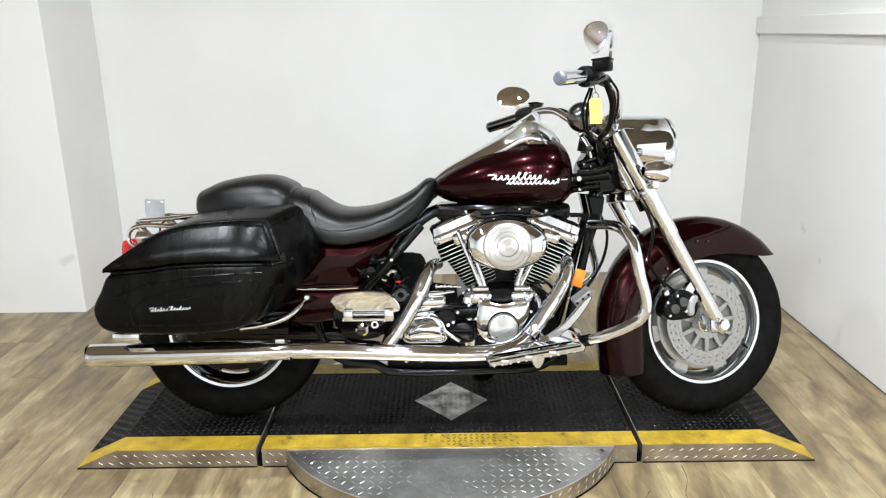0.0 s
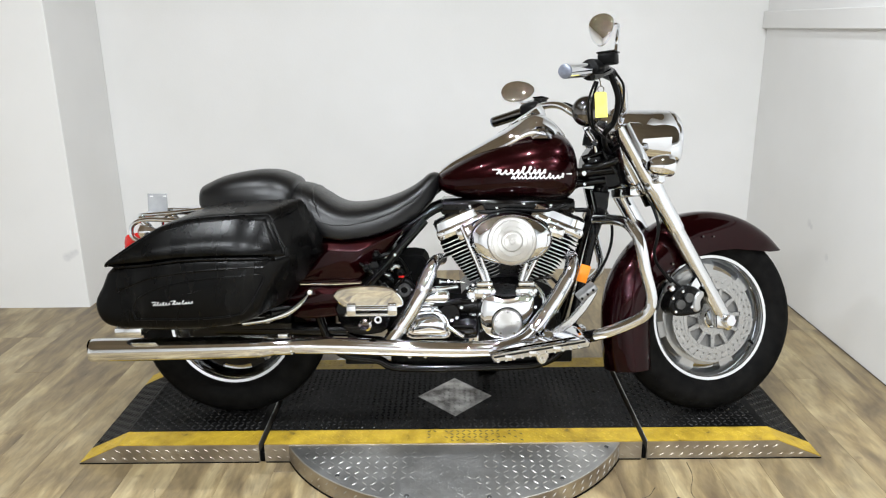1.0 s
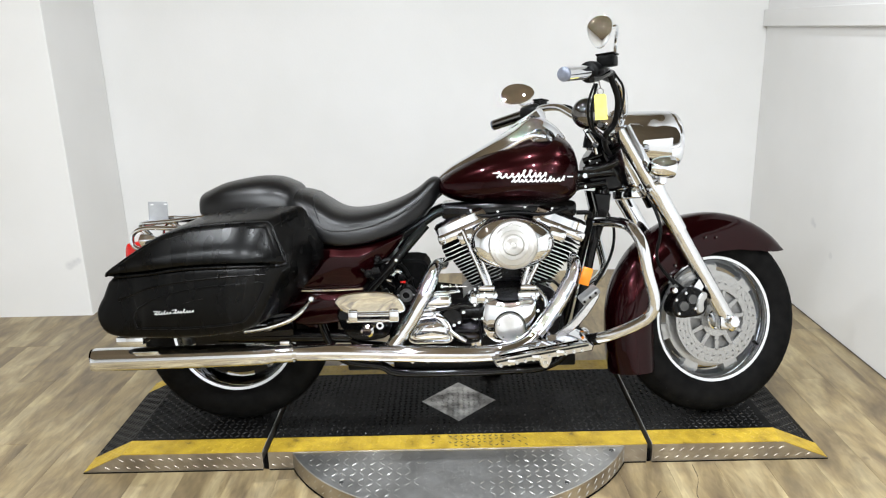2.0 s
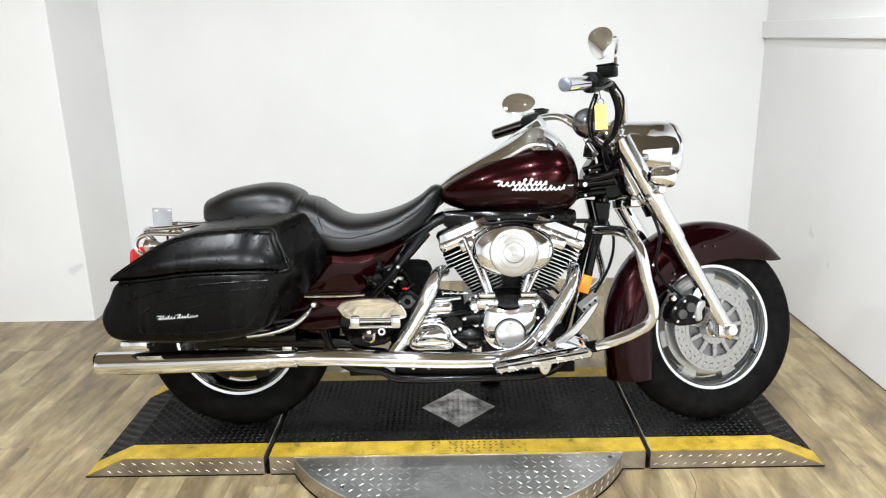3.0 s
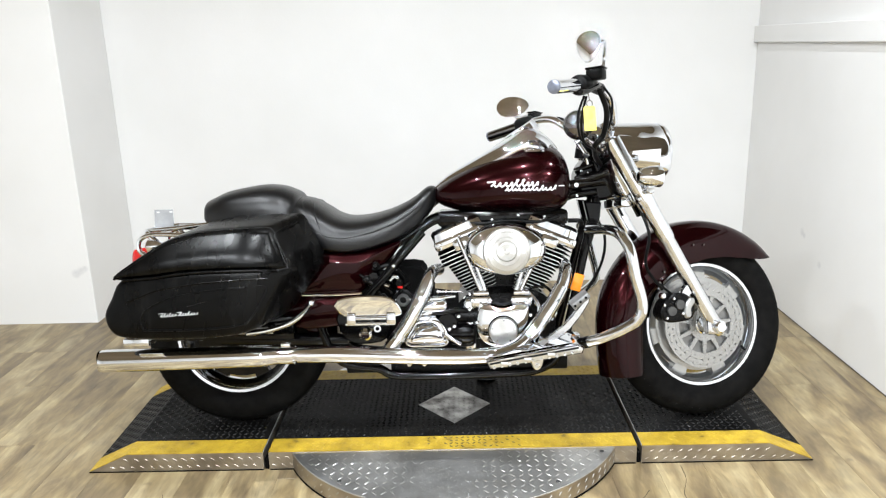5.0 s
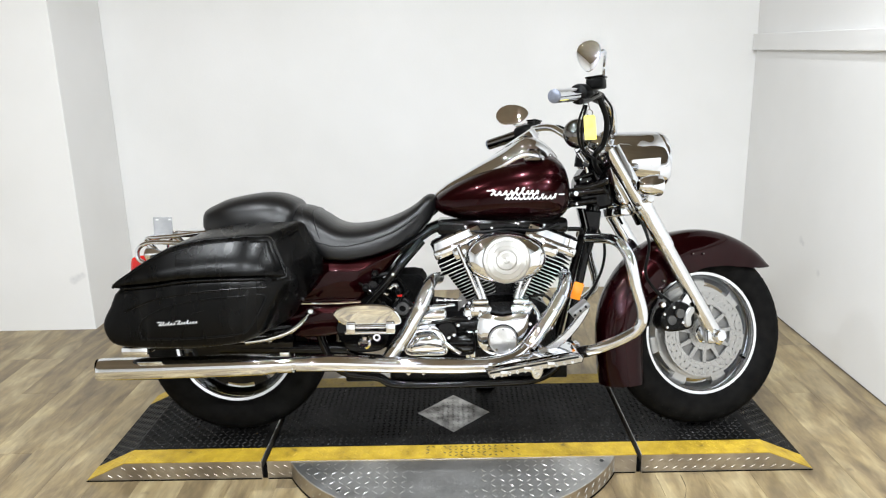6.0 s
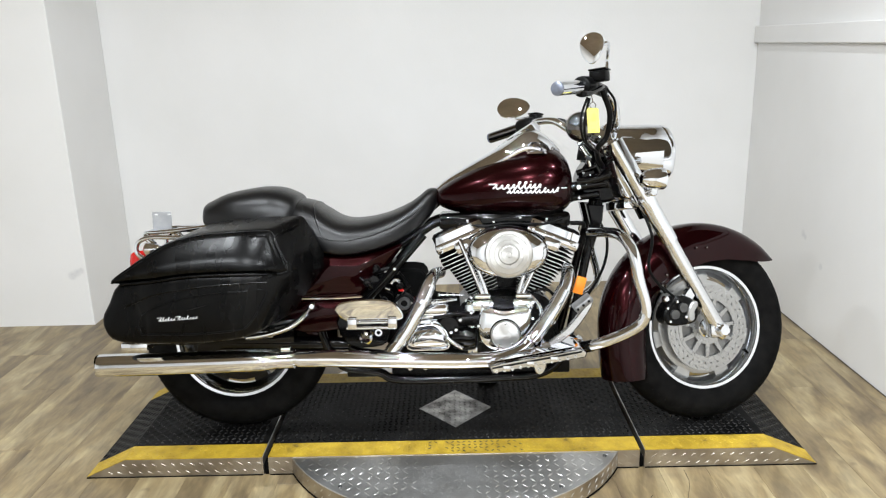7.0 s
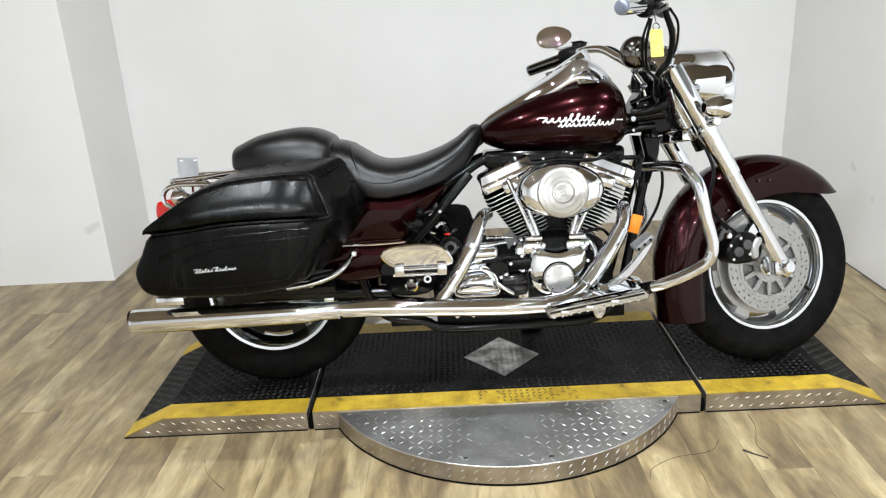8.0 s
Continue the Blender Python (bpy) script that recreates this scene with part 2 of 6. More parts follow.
def box(bm, lo, hi, bevel=0.0, m=None, segs=2):
    lo, hi = Vector(lo), Vector(hi)
    got = bmesh.ops.create_cube(bm, size=1.0)
    vs = got["verts"]
    size, mid = hi - lo, (hi + lo) / 2
    for v in vs:
        v.co = Vector((v.co.x * size.x, v.co.y * size.y, v.co.z * size.z)) + mid
    if bevel:
        es = list({e for v in vs for e in v.link_edges})
        got = bmesh.ops.bevel(bm, geom=es, offset=bevel, segments=segs, profile=0.5, affect="EDGES")
        vs = list({v for f in got["faces"] for v in f.verts} | {v for v in vs if v.is_valid})
    if m is not None:
        for v in vs:
            v.co = m @ v.co
    return bm


def loft(bm, rings, closed=True, caps=True, loop=False):
    rows = [[bm.verts.new(p) for p in r] for r in rings]
    n = len(rows[0])
    pairs = list(zip(rows, rows[1:])) + ([(rows[-1], rows[0])] if loop else [])
    for a, b in pairs:
        for i in range(n if closed else n - 1):
            j = (i + 1) % n
            bm.faces.new((a[i], a[j], b[j], b[i]))
    if caps and closed and not loop:
        bm.faces.new(rows[0][::-1])
        bm.faces.new(rows[-1])
    return bm


def smooth_path(points, steps=6):
    """A Catmull-Rom curve through the points; a point may carry extra values."""
    pts = [np.array(p, float) for p in points]
    if len(pts) < 3:
        return pts
    ext = [2 * pts[0] - pts[1]] + pts + [2 * pts[-1] - pts[-2]]
    out = []
    for i in range(1, len(ext) - 2):
        a, b, c, d = ext[i - 1:i + 3]
        for s in range(steps):
            t = s / steps
            out.append(0.5 * (2 * b + (c - a) * t + (2 * a - 5 * b + 4 * c - d) * t**2 + (3 * b - a - 3 * c + d) * t**3))
    out.append(pts[-1])
    return out


def tube(bm, points, r=0.01, n=14, steps=6, caps=True):
    """A round tube along a smooth path; points are (x, y, z) or (x, y, z, radius)."""
    path = smooth_path([(*p, r) if len(p) == 3 else p for p in points], steps)
    P = [Vector(p[:3]) for p in path]
    rad = [p[3] for p in path]
    rings, normal = [], None
    for i, p in enumerate(P):
        d = (P[min(i + 1, len(P) - 1)] - P[max(i - 1, 0)]).normalized()
        if normal is None:
            normal = d.orthogonal().normalized()
        normal = (normal - d * normal.dot(d)).normalized()
        side = d.cross(normal)
        rings.append([p + (normal * math.cos(a) + side * math.sin(a)) * rad[i] for a in (2 * math.pi * k / n for k in range(n))])
    return loft(bm, rings, caps=caps)


def lathe(bm, profile, centre, axis="y", n=48, closed_profile=False):
    """Turn (radius, offset along the axis) pairs round an axis through the centre."""
    c = Vector(centre)
    rings = []
    for k in range(n):
        a = 2 * math.pi * k / n
        ring = []
        for r, h in profile:
            u, v = r * math.cos(a), r * math.sin(a)
            ring.append(c + Vector({"x": (h, u, v), "y": (u, h, v), "z": (u, v, h)}[axis]))
        rings.append(ring)
    loft(bm, rings, closed=closed_profile, caps=False, loop=True)
    bmesh.ops.remove_doubles(bm, verts=bm.verts, dist=1e-6)
    return bm


def disc(bm, centre, r, h, axis="y", n=40, bevel=0.003):
    """A round plate or drum of radius r from -h/2 to h/2."""
    b = min(bevel, h / 3, r / 3)
    return lathe(bm, [(0, -h / 2), (r - b, -h / 2), (r, -h / 2 + b), (r, h / 2 - b), (r - b, h / 2), (0, h / 2)], centre, axis, n)


def offset_outline(outline, d):
    n, out = len(outline), []
    area = sum(outline[i][0] * outline[(i + 1) % n][1] - outline[(i + 1) % n][0] * outline[i][1] for i in range(n))
    s = 1 if area > 0 else -1
    for i in range(n):
        p, q, r = Vector(outline[i - 1]), Vector(outline[i]), Vector(outline[(i + 1) % n])
        e, f = (q - p).normalized(), (r - q).normalized()
        t = (e + f).normalized() if (e + f).length > 1e-6 else e
        nrm = Vector((-t.y, t.x)) * s
        k = max(0.5, nrm.dot(Vector((-e.y, e.x)) * s))
        out.append(q + nrm * d / k)
    return out


def round_outline(points, steps=5, closed=True):
    if closed:
        pts = list(points)
        ext = [pts[-1]] + pts + pts[:2]
        out = []
        for i in range(1, len(ext) - 2):
            a, b, c, d = (np.array(p, float) for p in ext[i - 1:i + 3])
            for s in range(steps):
                t = s / steps
                q = 0.5 * (2 * b + (c - a) * t + (2 * a - 5 * b + 4 * c - d) * t**2 + (3 * b - a - 3 * c + d) * t**3)
                out.append((float(q[0]), float(q[1])))
        return out
    return points


def slab(bm, outline, layers, to3d=lambda x, z, y: (x, y, z)):
    """Loft one (x, z) outline through (y, inset) layers: a plate or pad with rounded rims."""
    rings = [[to3d(p[0], p[1], y) for p in offset_outline(outline, d)] for y, d in layers]
    return loft(bm, rings)


def padded(bm, outline, layers, bulge, to3d):
    """Like slab, but the outer face swells gently in rings towards its middle."""
    rings = [[to3d(p[0], p[1], y) for p in offset_outline(outline, d)] for y, d in layers]
    last, y = offset_outline(outline, layers[-1][1]), layers[-1][0]
    cx, cz = sum(p[0] for p in last) / len(last), sum(p[1] for p in last) / len(last)
    for f in (0.90, 0.78, 0.64, 0.48, 0.30, 0.12):
        rings.append([to3d(cx + (p[0] - cx) * f, cz + (p[1] - cz) * f, y + bulge * (1 - f * f)) for p in last])
    return loft(bm, rings)


def ellipsoid(bm, c, r, n=24):
    rings = []
    for i in range(1, n // 2):
        a = math.pi * i / (n // 2)
        rings.append([(c[0] + r[0] * math.sin(a) * math.cos(b), c[1] + r[1] * math.sin(a) * math.sin(b), c[2] + r[2] * math.cos(a)) for b in (2 * math.pi * k / n for k in range(n))])
    return loft(bm, rings)


def B():
    return bmesh.new()


# ---- room ----
X_LEFT, X_RIGHT, Y_BACK, Y_JUT, Y_REAR, X_FAR = -1.806, 1.64, 1.64, 1.108, -5.2, -3.6
X_WIDE, Y_TURN, LOW = 3.8, 0.06, 1.292
structure("wall_back", box(B(), (X_LEFT - 0.1, Y_BACK, -0.05), (X_RIGHT + 0.12, Y_BACK + 0.12, CEILING)), WALL, "smooth white painted back wall of the alcove", "wall")
structure("wall_right", box(B(), (X_RIGHT, Y_TURN, -0.05), (X_RIGHT + 0.12, Y_BACK - 0.002, CEILING)), WALL, "white painted side wall with faint scuff marks", "wall")
# Unseen partition, kept low so that the chrome reflects the tan ceiling.
structure("unseen_partition", box(B(), (X_RIGHT, Y_REAR, -0.05), (X_RIGHT + 0.12, Y_TURN - 0.002, LOW)), WALL, "unseen white half-height partition, added for the chrome reflections", "wall")
# Unseen walls, added to close the room beyond the partition.
structure("wall_far", box(B(), (X_WIDE, Y_REAR, -0.05), (X_WIDE + 0.12, Y_BACK + 0.12, CEILING)), REAR_WALL, "unseen plain pale far wall beyond the partition", "wall")
structure("wall_side", box(B(), (X_RIGHT + 0.122, Y_BACK, -0.05), (X_WIDE - 0.002, Y_BACK + 0.12, CEILING)), REAR_WALL, "unseen plain pale end wall beyond the partition", "wall")
structure("wall_jut", box(B(), (X_FAR, Y_JUT, -0.05), (X_LEFT, Y_BACK - 0.002, CEILING), 0.004), WALL, "white painted wall corner that juts into the room", "wall")
structure("wall_left", box(B(), (X_FAR - 0.12, Y_REAR, -0.05), (X_FAR - 0.002, Y_JUT + 0.2, CEILING)), REAR_WALL, "plain grey painted wall", "wall")
structure("wall_rear", box(B(), (X_FAR - 0.12, Y_REAR - 0.12, -0.05), (X_WIDE + 0.12, Y_REAR - 0.002, CEILING)), REAR_WALL, "plain pale painted wall behind the viewer", "wall")
structure("ceiling", box(B(), (X_FAR - 0.12, Y_REAR - 0.12, CEILING + 0.002), (X_WIDE + 0.12, Y_BACK + 0.12, CEILING + 0.12)), TAN, "plain tan painted ceiling", "ceiling")
structure("trim", box(B(), (X_RIGHT - 0.022, Y_REAR + 0.002, 1.292), (X_RIGHT - 0.001, Y_BACK - 0.003, 1.375), 0.004), WALL, "white painted horizontal board along the side wall", "trim")

# ---- turntable platform ----
TOP = 0.062
DISC_C, DISC_R = (0.004, -0.035), 0.588
Y_FRONT, Y_REARDECK = -0.306, 0.318


def lug(bm, c, u, v, n, length, width, height):
    """One raised lozenge of a tread plate."""
    c, u, v, n = Vector(c), Vector(u) * length / 2, Vector(v) * width / 2, Vector(n) * height
    base = [bm.verts.new(p) for p in (c - u, c - u * 0.35 - v, c + u * 0.35 - v, c + u, c + u * 0.35 + v, c - u * 0.35 + v)]
    a, b = bm.verts.new(c - u * 0.45 + n), bm.verts.new(c + u * 0.45 + n)
    for f in ((base[0], base[1], a), (base[1], base[2], b, a), (base[2], base[3], b), (base[3], base[4], b), (base[4], base[5], a, b), (base[5], base[0], a)):
        bm.faces.new(f)


def tread(bm, origin, ex, ey, normal, w, h, pitch, length, width, height, keep=lambda x, y, z: True, both=True):
    ex, ey, o = Vector(ex), Vector(ey), Vector(origin)
    for i in range(int(w / pitch)):
        for j in range(int(h / pitch)):
            p = o + ex * (i + 0.5) * pitch + ey * (j + 0.5) * pitch
            if keep(*p):
                s = (1 if (i + j) % 2 else -1) * (1 if both else 1 - 2 * ((i + j) % 2))
                u, v = (ex + ey * s).normalized(), (ey - ex * s).normalized()
                lug(bm, p, u, v, normal, length, width, height)
    return bm


def thing(name, label, category, group="", m=None):
    ob = new(name)
    ob.empty_display_size = 0.1
    if m is not None:
        ob.matrix_basis = m
    return tagged(ob, label, category, group)


def off_diamond(x, y, z=0):
    return abs(x - 0.01) / 0.132 + abs(y - 0.004) / 0.146 > 1.06


turntable = thing("turntable", "round diamond-plate steel turntable with a black deck", "turntable")
# Thin dark ring added for the dark line where the disc meets the floor.
part("bottom_strip", lathe(B(), [(DISC_R - 0.05, 0.0002), (DISC_R + 0.0025, 0.0002), (DISC_R + 0.0025, 0.0035), (DISC_R - 0.05, 0.0035)], (*DISC_C, 0), "z", 128, True), RUBBER, turntable, "thin dark ring along the bottom edge of the disc")
bm = lathe(B(), [(0, 0.004), (DISC_R - 0.012, 0.004), (DISC_R, 0.005), (DISC_R, TOP - 0.0026), (DISC_R - 0.0012, TOP - 0.0012), (0, TOP - 0.001)], (*DISC_C, 0), "z", 128)
part("disc", bm, PLATE, turntable, "scuffed bare diamond-plate steel disc")
part("edge_band", lathe(B(), [(DISC_R - 0.004, 0.006), (DISC_R + 0.0008, 0.006), (DISC_R + 0.0008, TOP - 0.0045), (DISC_R - 0.004, TOP - 0.0045)], (*DISC_C, 0), "z", 128, True), PLATE_SIDE, turntable, "steel edge of the disc, tinted tan for the floor reflection")
bm = B()
for lo, hi, proud in ((0.62, 9.0, 0.0016), (0.34, 0.62, 0.0009), (0.0, 0.34, 0.00035)):
    tread(bm, (-0.6, -0.64, TOP - 0.001), (1, 0, 0), (0, 1, 0), (0, 0, 1), 1.2, 0.36, 0.0275, 0.0225, 0.0050, proud, lambda x, y, z: y < Y_FRONT - 0.012 and math.hypot(x - DISC_C[0], y - DISC_C[1]) < DISC_R - 0.015 and lo <= abs(x + 0.02 - 0.25 * (y + 0.45)) / 0.30 + 0.12 * math.sin(37 * x + 53 * y) < hi)
tread(bm, (-0.6, 0.33, TOP - 0.001), (1, 0, 0), (0, 1, 0), (0, 0, 1), 1.2, 0.3, 0.0275, 0.0215, 0.0044, 0.0014, lambda x, y, z: math.hypot(x - DISC_C[0], y - DISC_C[1]) < DISC_R - 0.015)
for k in range(2):
    for i in range(100):
        a = 2 * math.pi * i / 100
        nrm = Vector((math.cos(a), math.sin(a), 0))
        u = (Vector((-nrm.y, nrm.x, 0)) + Vector((0, 0, 1))).normalized()
        lug(bm, Vector((*DISC_C, 0.018 + 0.024 * k)) + nrm * (DISC_R + 0.0008), u, nrm.cross(u), nrm, 0.019, 0.0042, 0.0015)
tagged(part("tread_pattern", bm, PLATE, turntable, "raised lozenges of the steel plate"), kind="stuff")
for deg in (-152, -128, -104, -80, -56, -32):
    a = radians(deg)
    part("screw", disc(B(), (DISC_C[0] + (DISC_R - 0.028) * math.cos(a), DISC_C[1] + (DISC_R - 0.028) * math.sin(a), TOP - 0.0005), 0.007, 0.003, "z", 16, 0.001), ENGINE_GREY, turntable, "dark countersunk screw")

def deck_of(owner, x0, x1, tip=None):
    """A stretch of the platform from x0 to x1, with a ramp down to the floor at x = tip."""
    top = TOP + 0.001
    prof = [(x0, 0.0), (x0, top), (x1, top), (x1, 0.0)]
    if tip is not None and tip < x0:
        prof = [(tip, 0.0), (tip + 0.004, 0.004), (x0, top), (x1, top), (x1, 0.0)]
    elif tip is not None:
        prof = [(x0, 0.0), (x0, top), (x1, top), (tip - 0.004, 0.004), (tip, 0.0)]
    lo, hi = prof[0][0], prof[-1][0]
    # Thin dark strip added for the dark line along the platform's bottom.
    foot = box(B(), (lo + 0.002, Y_FRONT - 0.0025, 0.0), (hi - 0.002, Y_REARDECK + 0.0025, 0.0035), 0.0008, segs=1)
    part("bottom_strip", foot, RUBBER, owner, "thin dark strip along the bottom edge of the platform")
    loft_body = loft(B(), [[(x, y, z) for x, z in prof] for y in (Y_FRONT, Y_REARDECK)])
    part("body", loft_body, PLATE_SIDE, owner, "steel plate side, tinted tan for the floor reflection", smooth=False)
    runs = [(p, q) for p, q in zip(prof, prof[1:]) if q[0] - p[0] > 0.03]

    def sheet(y0, y1, lift, thick):
        path = [runs[0][0]] + [q for _, q in runs]
        rings = [[(x, y, z + h) for x, z in path] for y, h in ((y0, 0.0), (y0, lift), (y1, lift), (y1, 0.0))]
        return loft(B(), rings, closed=False)

    part("deck_plate", sheet(Y_FRONT + 0.084, Y_REARDECK - 0.084, 0.0020, 0), DECK, owner, "worn black painted tread plate", smooth=False)
    part("yellow_stripe", sheet(Y_FRONT + 0.001, Y_FRONT + 0.083, 0.0023, 0), YELLOW, owner, "scuffed yellow safety stripe", smooth=False)
    part("yellow_stripe", sheet(Y_REARDECK - 0.083, Y_REARDECK - 0.001, 0.0023, 0), YELLOW, owner, "scuffed yellow safety stripe", smooth=False)
    bm = B()
    for (xa, za), (xb, zb) in runs:
        d = Vector((xb - xa, 0, zb - za))
        n = Vector((-d.z, 0, d.x)).normalized()
        tread(bm, (xa, Y_FRONT + 0.09, za + 0.0020), d.normalized(), (0, 1, 0), n, d.length, 0.45, 0.0195, 0.0180, 0.0068, 0.0024, off_diamond if tip is None else lambda x, y, z: True)
    tagged(part("tread_pattern", bm, LUG, owner, "small raised lozenges of the black deck"), kind="stuff")
    bm = B()
    for (xa, za), (xb, zb) in runs:
        d = Vector((xb - xa, 0, zb - za))
        n = Vector((-d.z, 0, d.x)).normalized()
        for ys in (Y_FRONT + 0.005, Y_REARDECK - 0.079):
            tread(bm, (xa, ys, za + 0.0023), d.normalized(), (0, 1, 0), n, d.length, 0.075, 0.0185, 0.0165, 0.0055, 0.0013)
    tagged(part("stripe_tread", bm, YELLOW, owner, "raised lozenges under the yellow paint"), kind="stuff")
    if tip is None:
        bm = tread(B(), (-0.085, Y_FRONT + 0.005, top + 0.0028), (1, 0, 0), (0, 1, 0), (0, 0, 1), 0.32, 0.075, 0.0185, 0.0165, 0.0062, 0.0013, lambda x, y, z: noise.random() > 0.15 + 3.2 * max(0.0, abs(x - 0.075) - 0.03))
        tagged(part("worn_tread", bm, WORN_YELLOW, owner, "lozenges where the yellow is worn off"), kind="stuff")
    bm = B()
    for (xa, za), (xb, zb) in runs:
        for i in range(int((xb - xa) / 0.031)):
            for k in (0.017, 0.044):
                x = xa + (i + 0.5) * 0.031 + (0.0155 if k > 0.03 else 0)
                zt = za + (zb - za) * (x - xa) / (xb - xa)
                if k < zt - 0.012 and (tip is not None or math.hypot(x - DISC_C[0], Y_FRONT - DISC_C[1]) > DISC_R):
                    u = Vector((1, 0, -0.62 if xa < 0 else 0.62)).normalized()
                    lug(bm, (x, Y_FRONT, k), u, Vector((0, -1, 0)).cross(u), (0, -1, 0), 0.020, 0.0036, 0.0012)
    # Bright steel strip stands in for the deck edge catching light.
    for xe in [v for v in (x0, x1) if tip is not None and abs(v - tip) > 0.3]:
        lip = box(B(), (xe - 0.0013, Y_FRONT + 0.002, TOP - 0.003), (xe + 0.0013, Y_REARDECK - 0.002, TOP + 0.0042), 0.0008, segs=1)
        part("edge_glint", lip, PLATE, owner, "bright bare steel strip for the lit deck edge at the joint")
    tagged(part("edge_tread", bm, PLATE_SIDE, owner, "raised lozenges on the steel edge"), kind="stuff")


deck_of(turntable, -0.596, 0.597)
# Black filler stands in for the shade in the gaps beside the ramps.
for xa, xb in ((-0.6115, -0.5985), (0.5995, 0.6105)):
    part("joint_strip", box(B(), (xa, Y_FRONT + 0.004, 0.0), (xb, Y_REARDECK - 0.004, 0.038), 0.002, segs=1), GAP, turntable, "black filler standing in for the shade in the open joint")
bm = slab(B(), [(0.01 - 0.130, 0.004), (0.01, 0.004 - 0.143), (0.01 + 0.130, 0.004), (0.01, 0.004 + 0.143)], [(TOP + 0.002, 0), (TOP + 0.0042, 0.0008)], lambda x, y, z: (x, y, z))
part("diamond_marker", bm, MARKER, turntable, "bare steel diamond in the middle of the deck", smooth=False)
bm = tread(B(), (-0.13, -0.15, TOP + 0.0042), (1, 0, 0), (0, 1, 0), (0, 0, 1), 0.28, 0.3, 0.0185, 0.0165, 0.0055, 0.0014, lambda x, y, z: abs(x - 0.01) / 0.130 + abs(y - 0.004) / 0.143 < 0.93)
tagged(part("diamond_tread", bm, MARKER, turntable, "raised lozenges of the bare steel diamond"), kind="stuff")
ramp = thing("ramp", "black tread-plate ramp with yellow edge stripes under the rear wheel", "ramp", "ramps of the turntable")
deck_of(ramp, -1.06, -0.614, -1.193)
ramp = thing("ramp", "black tread-plate ramp with yellow edge stripes under the front wheel", "ramp", "ramps of the turntable")
deck_of(ramp, 0.613, 1.022, 1.167)

# ---- motorcycle ----
BIKE = pose(0, -0.075, TOP + 0.003) @ pose(0, 0, 0, -9.0, 0, 0)
bike = thing("motorcycle", "maroon and chrome cruiser motorcycle with black leather saddlebags", "motorcycle", m=BIKE)
HEAD, RAKE = Vector((0.605, 0, 0.85)), radians(26)
STEER = Matrix.Translation(HEAD) @ Matrix.Rotation(radians(15), 4, Vector((-math.sin(RAKE), 0, math.cos(RAKE)))) @ Matrix.Translation(-HEAD)
BARS = STEER @ Matrix.Translation((0.012, 0, 0)) @ Matrix.Translation(HEAD) @ Matrix.Rotation(radians(-4), 4, Vector((-math.sin(RAKE), 0, math.cos(RAKE)))) @ Matrix.Translation(-HEAD)
FA, RA = Vector((0.849, 0, 0.312)), Vector((-0.730, 0, 0.318))   # axles
RIM_R = 0.207


def tyre_mesh(width, TYRE_R):
    h = width / 2
    prof = [(RIM_R - 0.004, -h * 0.62), (RIM_R + 0.004, -h * 0.78), (RIM_R + 0.022, -h * 0.94), (RIM_R + 0.048, -h), (TYRE_R - 0.042, -h * 0.96), (TYRE_R - 0.022, -h * 0.84), (TYRE_R - 0.007, -h * 0.52), (TYRE_R, -h * 0.14)]
    return prof + [(r, -y) for r, y in prof[::-1]]


def sector_plate(bm, c, r0, r1, y0, y1, a0, a1, n=6):
    """A slice of a ring between two angles."""
    rings = []
    for k in range(n + 1):
        a = a0 + (a1 - a0) * k / n
        rings.append([(c[0] + r * math.cos(a), c[1] + y, c[2] + r * math.sin(a)) for r, y in ((r0, y0), (r1, y0), (r1, y1), (r0, y1))])
    return loft(bm, rings)


